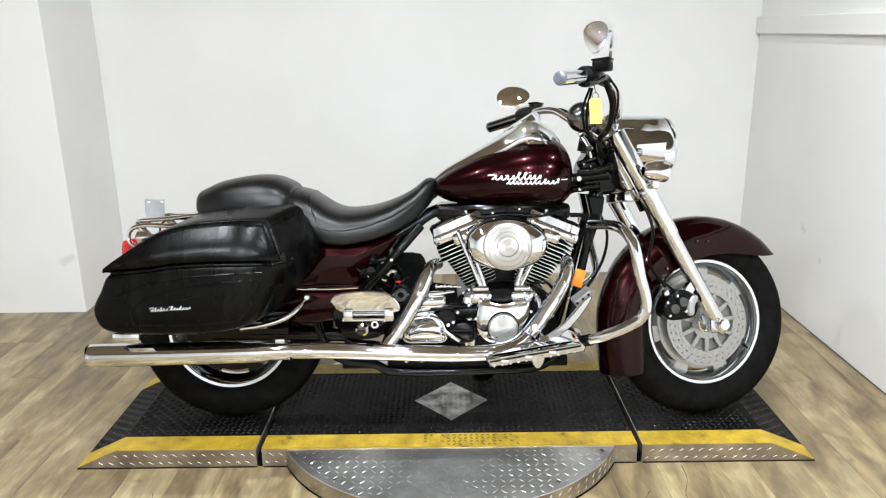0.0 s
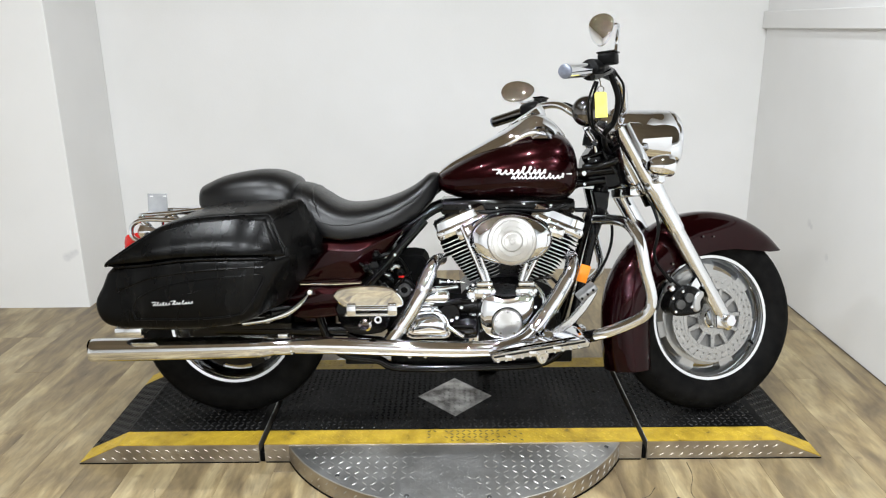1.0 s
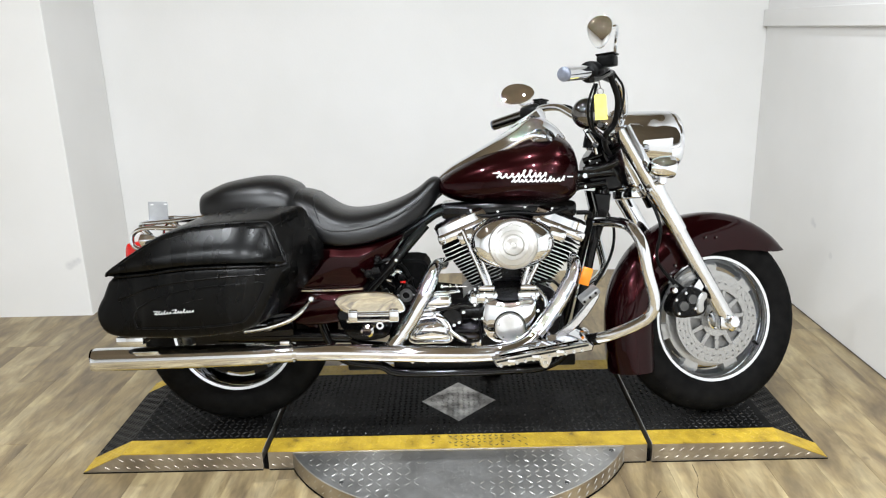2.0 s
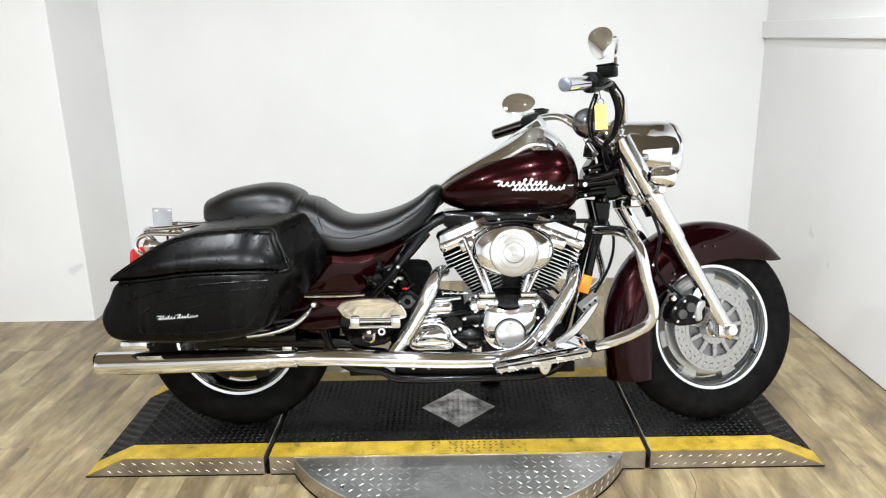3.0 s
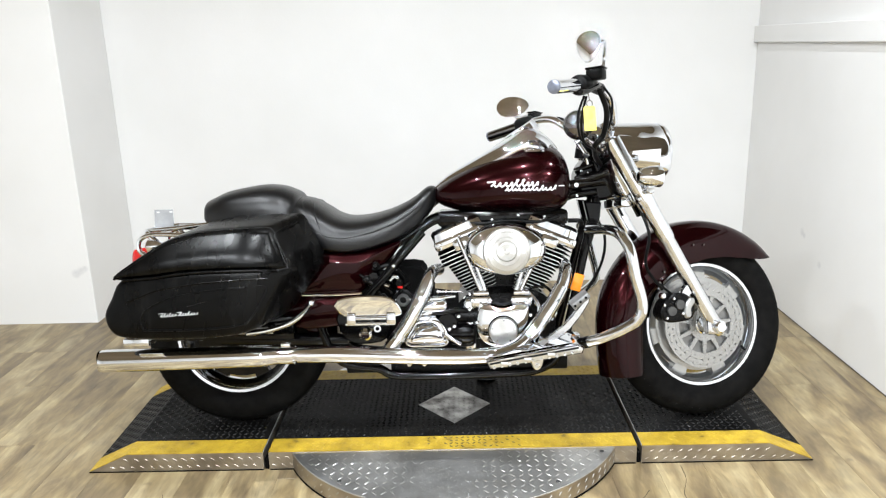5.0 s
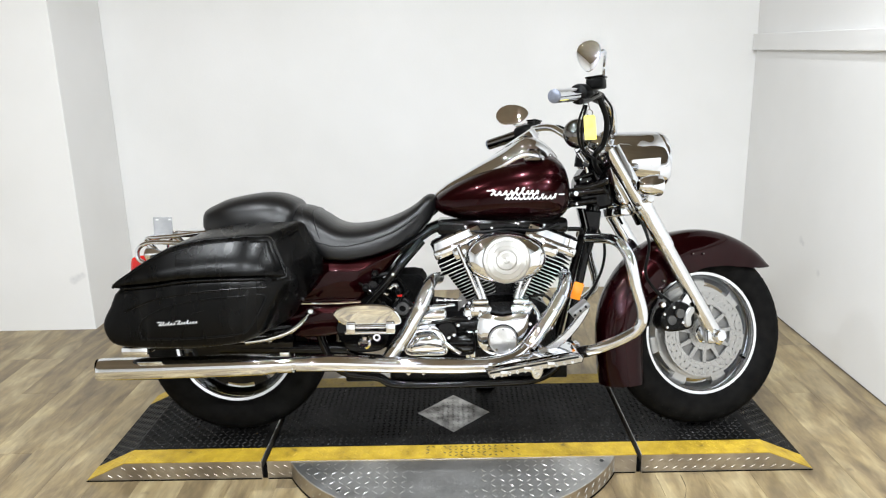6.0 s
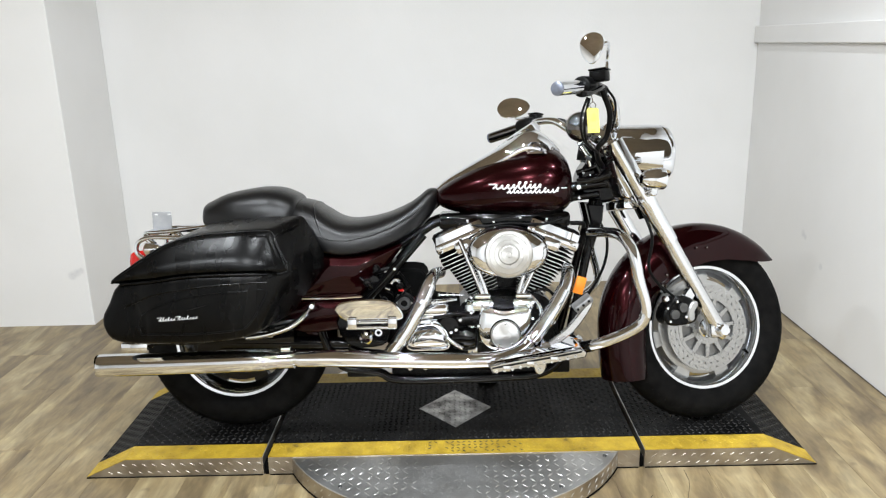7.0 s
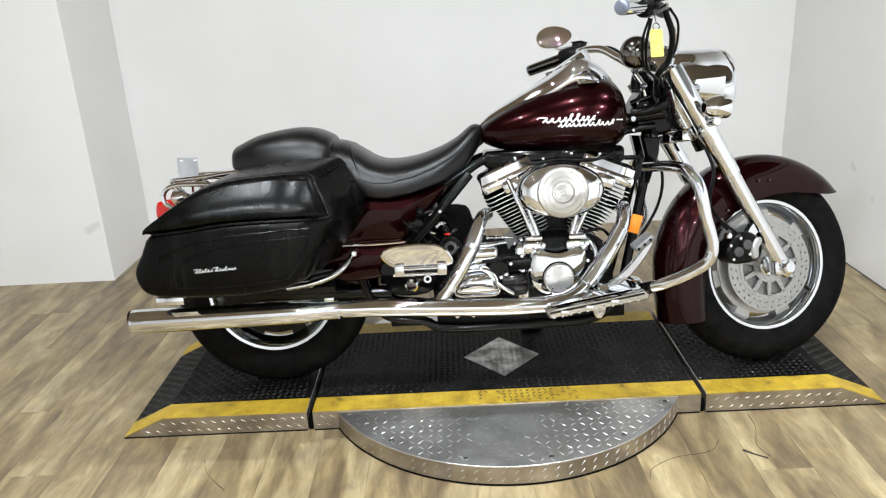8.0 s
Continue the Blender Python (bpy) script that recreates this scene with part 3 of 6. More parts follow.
def wheel(c, width, m, label, discs, depth=0.5, centre=None):
    TYRE_R = c.z
    hub = new("wheel")
    hub.parent, hub.matrix_basis = bike, m
    tagged(hub, label)
    part("tyre", lathe(B(), tyre_mesh(width, TYRE_R), c, "y", 96), RUBBER, hub, "black rubber tyre")
    bm = B()
    for s in range(60):
        for side in (-1, 1):
            a = 2 * math.pi * s / 60
            box(bm, (-0.0035, -0.016, -0.002), (0.0035, 0.016, 0.0004), 0, Matrix.Translation(c) @ Matrix.Rotation(-a, 4, "Y") @ Matrix.Translation((0, side * width * 0.36, TYRE_R - 0.0188)) @ pose(0, 0, 0, -side * 42, 0, side * 25))
    tagged(part("tread_blocks", bm, RUBBER, hub, smooth=False), kind="stuff")
    w, centre = width * 0.33, centre or SILVER
    bm = lathe(B(), [(RIM_R - 0.012, -w - 0.004), (RIM_R, -w - 0.006), (RIM_R + 0.003, -w + 0.002), (RIM_R - 0.012, -w + 0.012), (RIM_R - 0.022, -w * 0.3), (RIM_R - 0.022, w * 0.3), (RIM_R - 0.012, w - 0.012), (RIM_R + 0.003, w - 0.002), (RIM_R, w + 0.006), (RIM_R - 0.012, w + 0.004), (RIM_R - 0.034, w * 0.4), (RIM_R - 0.034, -w * 0.4)], c, "y", 96, True)
    rim = part("rim", bm, CHROME, hub, "bright chrome wheel rim")
    for sign in (-1, 1):
        # Thin dark grey ring drawn as a line inside the rim lip.
        part("rim_line", sector_plate(B(), c, RIM_R - 0.0125, RIM_R - 0.0095, sign * (w + 0.0045) - 0.0012, sign * (w + 0.0045) + 0.0012, 0, 2 * math.pi, 72), ENGINE_GREY, rim, "dark grey line inside the rim lip")
    part("valve", tube(B(), [(c[0] + 0.158, -w * 0.5, c[2] - 0.09), (c[0] + 0.150, -w * 1.05, c[2] - 0.085)], 0.004, 8), BLACK_PLASTIC, rim)
    bm = lathe(B(), [(0.0, -w * (depth + 0.12)), (0.05, -w * (depth + 0.16)), (0.150, -w * (depth + 0.05)), (0.160, -w * depth), (0.160, w * 0.50), (0.05, w * 0.66), (0.0, w * 0.66)], c, "y", 72)
    part("wheel_disc", bm, centre, hub, "silver painted cast wheel centre")
    for k in range(7):
        a = 2 * math.pi * k / 7 + 0.50
        part("spoke", sector_plate(B(), c, 0.155, RIM_R - 0.020, -w * (depth + 0.02), w * 0.5, a, a + 2 * math.pi / 7 * 0.34, 10), centre, hub)
    part("hub_drum", disc(B(), c, 0.034, w * 2 + 0.05), CHROME, hub, "chrome hub")
    for side in discs:
        y = side * (w + 0.016)
        # Grey ring added behind the disc so that its openings look darker.
        part("opening_backing", sector_plate(B(), c, 0.036, 0.101, y - side * 0.010 - 0.001, y - side * 0.010 + 0.001, 0, 2 * math.pi, 48), CAST, hub, "dull grey ring that darkens the openings of the brake disc")
        rotor = part("brake_disc", B(), BRUSHED, hub)
        bm = B()
        for r0, r1 in ((0.1380, 0.1460), (0.1218, 0.1328), (0.1064, 0.1170)):
            sector_plate(bm, c, r0, r1, y - 0.0025, y + 0.0025, 0, 2 * math.pi, 72)
        for k in range(32):
            a = 2 * math.pi * k / 32
            sector_plate(bm, c, 0.1322, 0.1386, y - 0.0025, y + 0.0025, a + 0.042, a + 2 * math.pi / 32, 3)
            sector_plate(bm, c, 0.1164, 0.1224, y - 0.0025, y + 0.0025, a + 0.10, a + 0.05 + 2 * math.pi / 32, 3)
        for k in range(11):
            a = 2 * math.pi * k / 11 + 0.1
            for r0, r1, half in ((0.050, 0.066, 0.115), (0.066, 0.082, 0.085), (0.082, 0.100, 0.062)):
                sector_plate(bm, c, r0, r1 + 0.001, y - 0.004, y + 0.002, a - half, a + half, 3)
        sector_plate(bm, c, 0.026, 0.056, y - 0.005, y + 0.003, 0, 2 * math.pi, 40)
        sector_plate(bm, c, 0.0965, 0.108, y - 0.004, y + 0.002, 0, 2 * math.pi, 48)
        rotor.data = mesh_of("brake_disc", bm, BRUSHED)
        tagged(rotor, "drilled steel brake disc")
    return hub


wheel(FA, 0.125, STEER, "front wheel with a slotted silver centre", (-1, 1))
# Black paint stands in for the shade on the rear wheel's centre.
wheel(RA, 0.132, Matrix(), "rear wheel with a slotted centre, black in place of shade", (1,), 0.1, GLOSS_BLACK)


def interp(table, v):
    xs = [p[0] for p in table]
    return [float(np.interp(v, xs, [p[k] for p in table])) for k in range(1, len(table[0]))]


def fender(centre, table, n, thick=0.004):
    """Mudguard round an axle; the table gives angle, crown radius and skirt radius."""
    rings = []
    for i in range(n + 1):
        deg = table[0][0] + (table[-1][0] - table[0][0]) * i / n
        ro, ri, hw = interp(table, deg)
        a = radians(deg)
        tuck = float(np.interp(deg, (95, 150), (0.0, 0.75)))
        bow = float(np.interp(deg, (90, 150), (0.60, 1.0)))
        sh = max(ro - ri, 0.004) / (1.0 + math.sin(tuck)) * float(np.interp(deg, (60, 130), (0.75, 1.0)))
        arc = [-tuck + (math.pi / 2 + tuck) * k / 16 for k in range(17)]
        sec = [(-hw * math.cos(q) ** bow, ro - sh + sh * math.sin(q)) for q in arc[:-1]] + [(0, ro)]
        if sec[0][1] > ri + 0.002:
            sec[0] = (-hw, ri)
        sec = sec + [(-y, r) for y, r in sec[-2::-1]]
        inner = [(y * (hw - thick) / hw, max(r - thick, ri)) for y, r in sec]
        rings.append([(centre[0] + r * math.cos(a), y, centre[2] + r * math.sin(a)) for y, r in sec + inner[::-1]])
    return loft(B(), rings)


FRONT_GUARD = [(39, 0.352, 0.341, 0.046), (43, 0.352, 0.310, 0.062), (50, 0.352, 0.280, 0.076), (62, 0.352, 0.250, 0.084), (80, 0.353, 0.228, 0.088), (100, 0.355, 0.216, 0.088), (120, 0.360, 0.216, 0.088), (140, 0.362, 0.218, 0.088), (160, 0.364, 0.222, 0.088), (180, 0.362, 0.228, 0.088), (190, 0.367, 0.234, 0.088), (200, 0.379, 0.245, 0.088), (210, 0.398, 0.265, 0.088), (220, 0.425, 0.300, 0.088)]
bm = fender(FA, FRONT_GUARD, 66)
cut = bmesh.ops.bisect_plane(bm, geom=bm.verts[:] + bm.edges[:] + bm.faces[:], plane_co=(FA.x - 0.3, 0, FA.z - 0.156), plane_no=(0.06, 0, -1), clear_outer=True)
bmesh.ops.holes_fill(bm, edges=[e for e in cut["geom_cut"] if isinstance(e, bmesh.types.BMEdge)])
guard = part("front_fender", bm, MAROON, bike, "deep valanced maroon front fender", STEER)
REAR_GUARD = [(-8, 0.352, 0.300, 0.095), (10, 0.352, 0.230, 0.098), (60, 0.356, 0.215, 0.098), (120, 0.358, 0.215, 0.098), (158, 0.356, 0.230, 0.098), (172, 0.356, 0.300, 0.090)]
part("rear_fender", fender(RA, REAR_GUARD, 48), MAROON, bike, "maroon rear fender")


def fork_point(z, y=-0.118):
    return (0.837 - (z - 0.340) * 0.565, y, z)


for side in (-1, 1):
    y = 0.118 * side
    p = lambda z: fork_point(z, y)
    leg = part("fork_leg", tube(B(), [(*p(0.285), 0.017), (*p(0.30), 0.023), (*p(0.34), 0.025), (*p(0.50), 0.025), (*p(0.60), 0.025), (*p(0.612), 0.027)], n=24, steps=4), POLISHED, bike, "polished lower fork leg", STEER)
    part("fork_cover", tube(B(), [(*p(0.606), 0.0285), (*p(0.70), 0.0285), (*p(0.735), 0.0300), (*p(0.80), 0.0295), (*p(0.93), 0.0295)], n=24, steps=4), CHROME, leg, "chrome upper fork cover")
    part("fork_band", tube(B(), [p(0.738), p(0.748)], 0.0325, n=24), CHROME, leg)
    part("axle_nut", disc(B(), (FA.x, y * 1.12, FA.z), 0.021, 0.06, "y", 12, 0.005), CHROME, leg, "chrome axle nut")
    bm = box(B(), (FA.x - 0.035, y - 0.018, FA.z - 0.028), (FA.x + 0.02, y + 0.018, FA.z + 0.03), 0.012)
    part("axle_clamp", bm, POLISHED, leg)
    bm = slab(B(), round_outline([(0.642, 0.365), (0.660, 0.405), (0.700, 0.430), (0.740, 0.420), (0.765, 0.385), (0.752, 0.345), (0.700, 0.335), (0.660, 0.338)], 3), [(y - 0.032, 0.006), (y - 0.026, 0), (y + 0.026, 0), (y + 0.032, 0.006)])
    caliper = part("brake_caliper", bm, ENGINE_BLACK, bike, "black brake caliper", STEER)
    bm = slab(B(), round_outline([(0.722, 0.352), (0.722, 0.380), (0.738, 0.408), (0.756, 0.410), (0.758, 0.396), (0.746, 0.378), (0.746, 0.356), (0.734, 0.346)], 3), [(y + 0.020 * side, 0.0), (y + 0.036 * side, 0.0), (y + 0.041 * side, 0.004)])
    part("caliper_insert", bm, SILVER, caliper, "pale metal insert")
    for px, pz, pr in ((0.676, 0.372, 0.0150), (0.706, 0.392, 0.0150)):
        part("piston_cap", lathe(B(), [(0.0, 0.0), (pr * 0.55, 0.0), (pr * 0.62, 0.003), (pr, 0.003), (pr, -0.008), (0.0, -0.008)], (px, y + 0.034 * side, pz), "y", 20), ENGINE_GREY, caliper, "dark ringed piston cap")
    part("banjo_bolt", disc(B(), (0.652, y + 0.024 * side, 0.422), 0.010, 0.022, "y", 12, 0.003), CHROME, caliper, "chrome hose bolt")
    part("mount_lug", slab(B(), round_outline([(0.735, 0.405), (0.765, 0.425), (0.775, 0.455), (0.757, 0.462), (0.728, 0.430)], 3), [(y - 0.012, 0.002), (y + 0.012, 0.002)]), POLISHED, caliper, "polished mounting lug")
    for bx, bz in ((0.660, 0.350), (0.686, 0.412), (0.716, 0.362), (0.652, 0.392)):
        part("bolt", disc(B(), (bx, y + 0.034 * side, bz), 0.006, 0.010, "y", 6, 0.002), CHROME, caliper)

for bx, bz, br in ((0.800, 0.582, 0.0035), (0.838, 0.581, 0.0035), (0.690, 0.496, 0.0045), (0.672, 0.462, 0.0050)):
    part("fender_rivet", disc(B(), (bx, -0.090, bz), br, 0.006, "y", 12, 0.0015), SMOKE, guard, "small dark rivet")
part("fork_plate", box(B(), (0.548, -0.085, 0.716), (0.602, 0.085, 0.760), 0.006), CHROME, bike, "chrome plate across the fork", STEER)
part("hose_stub", tube(B(), [(0.640, -0.118, 0.470), (0.672, -0.132, 0.440), (0.712, -0.138, 0.405)], 0.0042, 10), BLACK_PLASTIC, bike, "black brake hose end", STEER)

# nacelle, headlamp and turn signals
NAC = [(0.455, 0.955, 0.030, 0.045), (0.485, 0.940, 0.055, 0.080), (0.54, 0.922, 0.078, 0.108), (0.60, 0.910, 0.092, 0.117), (0.648, 0.905, 0.098, 0.116), (0.688, 0.905, 0.099, 0.114), (0.716, 0.904, 0.098, 0.110), (0.728, 0.904, 0.092, 0.098)]
rings = []
for x, z, rz, ry in smooth_path(NAC, 5):
    low = 0.42 * rz
    rings.append([(x, ry * math.copysign(abs(math.cos(a)) ** (1.0 if math.sin(a) > 0 else 0.7), math.cos(a)), z - low + (rz + low if math.sin(a) > 0 else rz - low) * math.sin(a)) for a in (2 * math.pi * k / 36 for k in range(36))])
nacelle = part("headlamp_nacelle", loft(B(), rings), CHROME, bike, "chrome headlamp nacelle", STEER)
part("headlamp_ring", lathe(B(), [(0.086, 0.716), (0.098, 0.717), (0.099, 0.726), (0.093, 0.736), (0.086, 0.734)], (0, 0, 0.904), "x", 48, True), CHROME, nacelle)
part("headlamp_lens", lathe(B(), [(0.0, 0.753), (0.04, 0.750), (0.07, 0.742), (0.088, 0.730), (0.088, 0.726), (0.0, 0.726)], (0, 0, 0.904), "x", 40), GLASS, nacelle, "clear domed headlamp lens")
bm = slab(B(), round_outline([(0.50, 0.93), (0.60, 0.945), (0.60, 0.80), (0.56, 0.74), (0.52, 0.80)], 4), [(-0.10, 0.01), (-0.085, 0), (0.085, 0), (0.10, 0.01)])
part("fork_shroud", bm, CHROME, nacelle, "chrome shroud between the forks")
for side in (-1, 1):
    part("nacelle_panel", slab(B(), [(0.560, 0.838), (0.575, 0.893), (0.676, 0.900), (0.678, 0.840)], [(0.090 * side, 0.0), (0.1175 * side, 0.0), (0.1190 * side, 0.0015)], lambda x, z, y: (x, y + side * 0.26 * (z - 0.865) * (abs(y) > 0.1), z)), CHROME, nacelle, "raised chrome side panel")
for side in (-1, 1):
    c = (0.614, 0.190 * side, 0.802)
    lamp = part("turn_signal", lathe(B(), [(0.0, -0.060), (0.014, -0.057), (0.026, -0.042), (0.033, -0.015), (0.035, 0.012), (0.033, 0.018), (0.0, 0.018)], c, "x", 28), CHROME, bike, "chrome bullet turn signal", STEER)
    part("lens", lathe(B(), [(0.0, 0.027), (0.018, 0.025), (0.031, 0.018), (0.031, 0.014), (0, 0.014)], c, "x", 28), ORANGE, lamp, "amber lens")
    part("bracket", tube(B(), [(c[0] - 0.02, 0.19 * side, c[2] - 0.005), (c[0] - 0.02, 0.13 * side, c[2] - 0.012), (0.59, 0.09 * side, 0.80)], 0.011), CHROME, lamp)
    part("clamp_bolt", disc(B(), (0.604, 0.158 * side, 0.762), 0.014, 0.05, "y", 16), CHROME, lamp)

def mirror_radii(a, side):
    """Half width and height of the mirror shell; the one on the right is the rounder."""
    if side < 0:
        return 0.0345 * (1.0 + 0.24 * math.sin(a)), 0.040 if math.sin(a) > 0 else 0.047
    return 0.064, 0.044 * (1.0 + 0.14 * math.cos(a))


# handlebar
bar_pts = [(0.52, 0.0, 0.975), (0.52, 0.07, 0.975), (0.512, 0.115, 0.99), (0.49, 0.16, 1.040), (0.445, 0.205, 1.074), (0.385, 0.265, 1.078), (0.33, 0.325, 1.068), (0.235, 0.425, 1.044)]
pts = [(x, -y, z) for x, y, z in bar_pts[:0:-1]] + [(0.52, 0.0, 0.975), (0.52, 0.065, 0.975), (0.488, 0.110, 0.972), (0.448, 0.158, 1.010), (0.410, 0.205, 1.046), (0.370, 0.265, 1.053), (0.33, 0.325, 1.042), (0.235, 0.425, 1.015)]
handlebar = part("handlebar", tube(B(), pts, 0.0135, 16, 6), CHROME, bike, "chrome pulled-back handlebar", BARS)
for side in (-1, 1):
    g0, g1 = Vector((0.315, 0.341 * side, 1.065)), Vector((0.212, 0.449 * side, 1.040)) if side < 0 else Vector((0.228, 0.430, 1.015))
    g0.z -= 0.027 if side > 0 else 0.0
    d = (g1 - g0).normalized()
    grip = part("grip", tube(B(), [(*g0, 0.019), (*(g0 + d * 0.01), 0.0195), (*(g1 - d * 0.012), 0.0195), (*g1, 0.019)], n=24, steps=3), CHROME if side < 0 else SMOKE, handlebar, "chrome hand grip" if side < 0 else "dark chrome hand grip")

    part("end_cap", tube(B(), [(*g1, 0.0195), (*(g1 + d * 0.006), 0.018), (*(g1 + d * 0.009), 0.008)], n=24, steps=2), BLUE_CAP, grip, "blue-grey end cap")
    q = g0 - d * 0.028
    housing = part("switch_housing", tube(B(), [(*(q - d * 0.040), 0.019), (*(q - d * 0.032), 0.028), (*(q + d * 0.018), 0.030), (*(q + d * 0.026), 0.023)], n=20, steps=3), BLACK_PLASTIC, handlebar, "black switch housing")
    mm = Matrix.Translation(q + Vector((0.045, 0.004 * side, 0.030))) @ Matrix.Rotation(radians(-46 * side), 4, "Z")
    part("master_cylinder", box(B(), (-0.018, -0.026, -0.016), (0.018, 0.026, 0.014), 0.005, mm), BLACK_PLASTIC, housing, "black brake fluid reservoir")
    part("reservoir_cap", box(B(), (-0.020, -0.028, 0.014), (0.020, 0.028, 0.020), 0.003, mm), GLOSS_BLACK, housing)
    if side < 0:
        part("clamp", tube(B(), [(0.345, -0.31, 1.068), (0.385, -0.265, 1.078), (0.428, -0.222, 1.076)], 0.0190, 18), BLACK_PLASTIC, housing, "black lever clamp")
    lv = q + Vector((0.055, 0.0, 0.0))
    part("lever", tube(B(), [(*lv, 0.008), (*(lv + d * 0.05 + Vector((0.012, 0, -0.004))), 0.007), (*(lv + d * 0.12 + Vector((0.02, 0, -0.012))), 0.006), (*(lv + d * 0.165 + Vector((0.014, 0, -0.014))), 0.008)], n=12), GLOSS_BLACK if side < 0 else POLISHED, housing, "black hand lever" if side < 0 else "polished hand lever")
    # mirror
    head = Vector((0.321, 0.425 * side, 1.158)) if side < 0 else Vector((0.320, 0.425, 1.129))
    turn = Matrix.Translation(head) @ (pose(0, 0, 0, 0, 3, 48) if side < 0 else pose(0, 0, 0, 0, 22, 66))
    bm = B()
    prof = [(0.0, 0.016), (0.35, 0.015), (0.7, 0.011), (0.93, 0.005), (1.0, 0.0), (0.985, -0.003), (0.94, -0.004), (0.0, -0.004)]
    rings = []
    for k in range(40):
        a = 2 * math.pi * k / 40
        ry, rz = mirror_radii(a, side)
        rings.append([(h, ry * r * math.cos(a), rz * r * math.sin(a)) for r, h in prof])
    loft(bm, rings, closed=False, loop=True)
    bmesh.ops.remove_doubles(bm, verts=bm.verts, dist=1e-6)
    bm.transform(turn)
    mirror = part("mirror", bm, CHROME, handlebar, "teardrop chrome mirror")
    bm = B()
    loft(bm, [[turn @ Vector((-0.0045 - e, mirror_radii(a, side)[0] * 0.92 * math.cos(a) * s, mirror_radii(a, side)[1] * 0.90 * math.sin(a) * s)) for a in (2 * math.pi * k / 40 for k in range(40))] for e, s in ((0, 1), (0.0014, 0.90), (0.0028, 0.7), (0.0042, 0.4), (0.0047, 0.15))])
    part("glass", bm, MIRROR, mirror, "mirror glass")
    foot = q + Vector((0.062, 0.012 * side, 0.025))
    rise = [head + Vector((0.014, 0, 0)), head + Vector((0.048, 0.006, 0.012)), foot + Vector((0.006, 0, 0.06)), foot] if side < 0 else [head + Vector((0.006, 0.016, -0.008)), head + Vector((0.020, 0.012, -0.040)), foot + Vector((0.002, 0, 0.02)), foot]
    part("stem", tube(B(), rise, 0.0055, 12), CHROME, mirror, "thin chrome stem")

# ---- fuel tank ----
def skin(table, ring, steps=5):
    return loft(B(), [ring(*row) for row in smooth_path(table, steps)])


def tank_ring(x, top, bot, w, n=40):
    out = []
    mid = bot + (top - bot) * 0.40
    for k in range(n):
        a = 2 * math.pi * k / n
        c, s = math.cos(a), math.sin(a)
        e = 0.72 if s < 0 else 0.95
        out.append((x, w * math.copysign(abs(c) ** (0.80 if s < 0 else 0.86), c), mid + ((top - mid) if s > 0 else (mid - bot)) * math.copysign(abs(s) ** e, s)))
    return out


TANK = [(-0.040, 0.790, 0.765, 0.030), (-0.028, 0.806, 0.748, 0.062), (0.01, 0.832, 0.730, 0.092), (0.06, 0.860, 0.720, 0.116), (0.12, 0.887, 0.714, 0.138), (0.19, 0.912, 0.710, 0.156), (0.26, 0.930, 0.708, 0.168), (0.32, 0.936, 0.708, 0.170), (0.36, 0.928, 0.712, 0.164), (0.388, 0.905, 0.725, 0.146), (0.402, 0.875, 0.745, 0.122), (0.408, 0.840, 0.775, 0.085)]
tank = part("fuel_tank", skin(TANK, tank_ring), MAROON, bike, "glossy maroon teardrop fuel tank")
DASH = [(-0.045, 0.800, 0.020, 0.018), (0.0, 0.832, 0.026, 0.034), (0.08, 0.878, 0.028, 0.062), (0.15, 0.912, 0.034, 0.082), (0.20, 0.938, 0.038, 0.098), (0.25, 0.962, 0.048, 0.104), (0.29, 0.962, 0.052, 0.100), (0.34, 0.938, 0.048, 0.080), (0.375, 0.918, 0.032, 0.046)]
rings = []
for x, z, h, w in smooth_path(DASH, 5):
    rings.append([(x, w * math.copysign(abs(math.cos(a)) ** 0.7, math.cos(a)), z - 0.034 + (h + 0.014 if math.sin(a) > 0 else 0.034) * math.sin(a)) for a in (2 * math.pi * k / 28 for k in range(28))])
console = part("tank_console", loft(B(), rings), CHROME, tank, "chrome dash console along the tank")
mm = Matrix.Translation((0.252, 0, 0.984)) @ pose(0, 0, 0, 0, -32, 0)
part("speedometer", lathe(B(), [(0.0, -0.03), (0.058, -0.03), (0.062, -0.01), (0.060, 0.006), (0.052, 0.010), (0.0, 0.010)], (0, 0, 0), "z", 40), CHROME, tank, "round chrome speedometer housing", mm)
part("fuel_cap", lathe(B(), [(0.0, 0.006), (0.024, 0.005), (0.031, 0.002), (0.034, -0.004), (0.0, -0.01)], (0.292, -0.094, 0.916), "z", 32), CHROME, tank, "chrome fuel cap")


def script_bar(bm, x0, x1, z0, z1, y, slant=0.25):
    """A slanted bar that stands for a stroke of lettering."""
    a, b = slant * (z1 - z0), 0.0012
    lo = [bm.verts.new(p) for p in ((x0, y, z0), (x1, y, z0), (x1 + a, y, z1), (x0 + a, y, z1))]
    hi = [bm.verts.new((v.co.x, y - b, v.co.z)) for v in lo]
    bm.faces.new(hi)
    for i in range(4):
        bm.faces.new((lo[i], lo[(i + 1) % 4], hi[(i + 1) % 4], hi[i]))


# raised script on the tank flank, as plain strokes
def on_tank(x, z):
    """How far the tank bulges at a place on its right flank."""
    top, bot, w = interp(TANK, x)
    mid = bot + (top - bot) * 0.40
    s = (z - mid) / (top - mid) if z > mid else (mid - z) / (mid - bot)
    s = min(0.99, max(0.0, s)) ** (1 / 0.95 if z > mid else 1 / 0.72)
    return -w * max(0.02, math.sqrt(1 - s * s)) ** (0.86 if z > mid else 0.80)


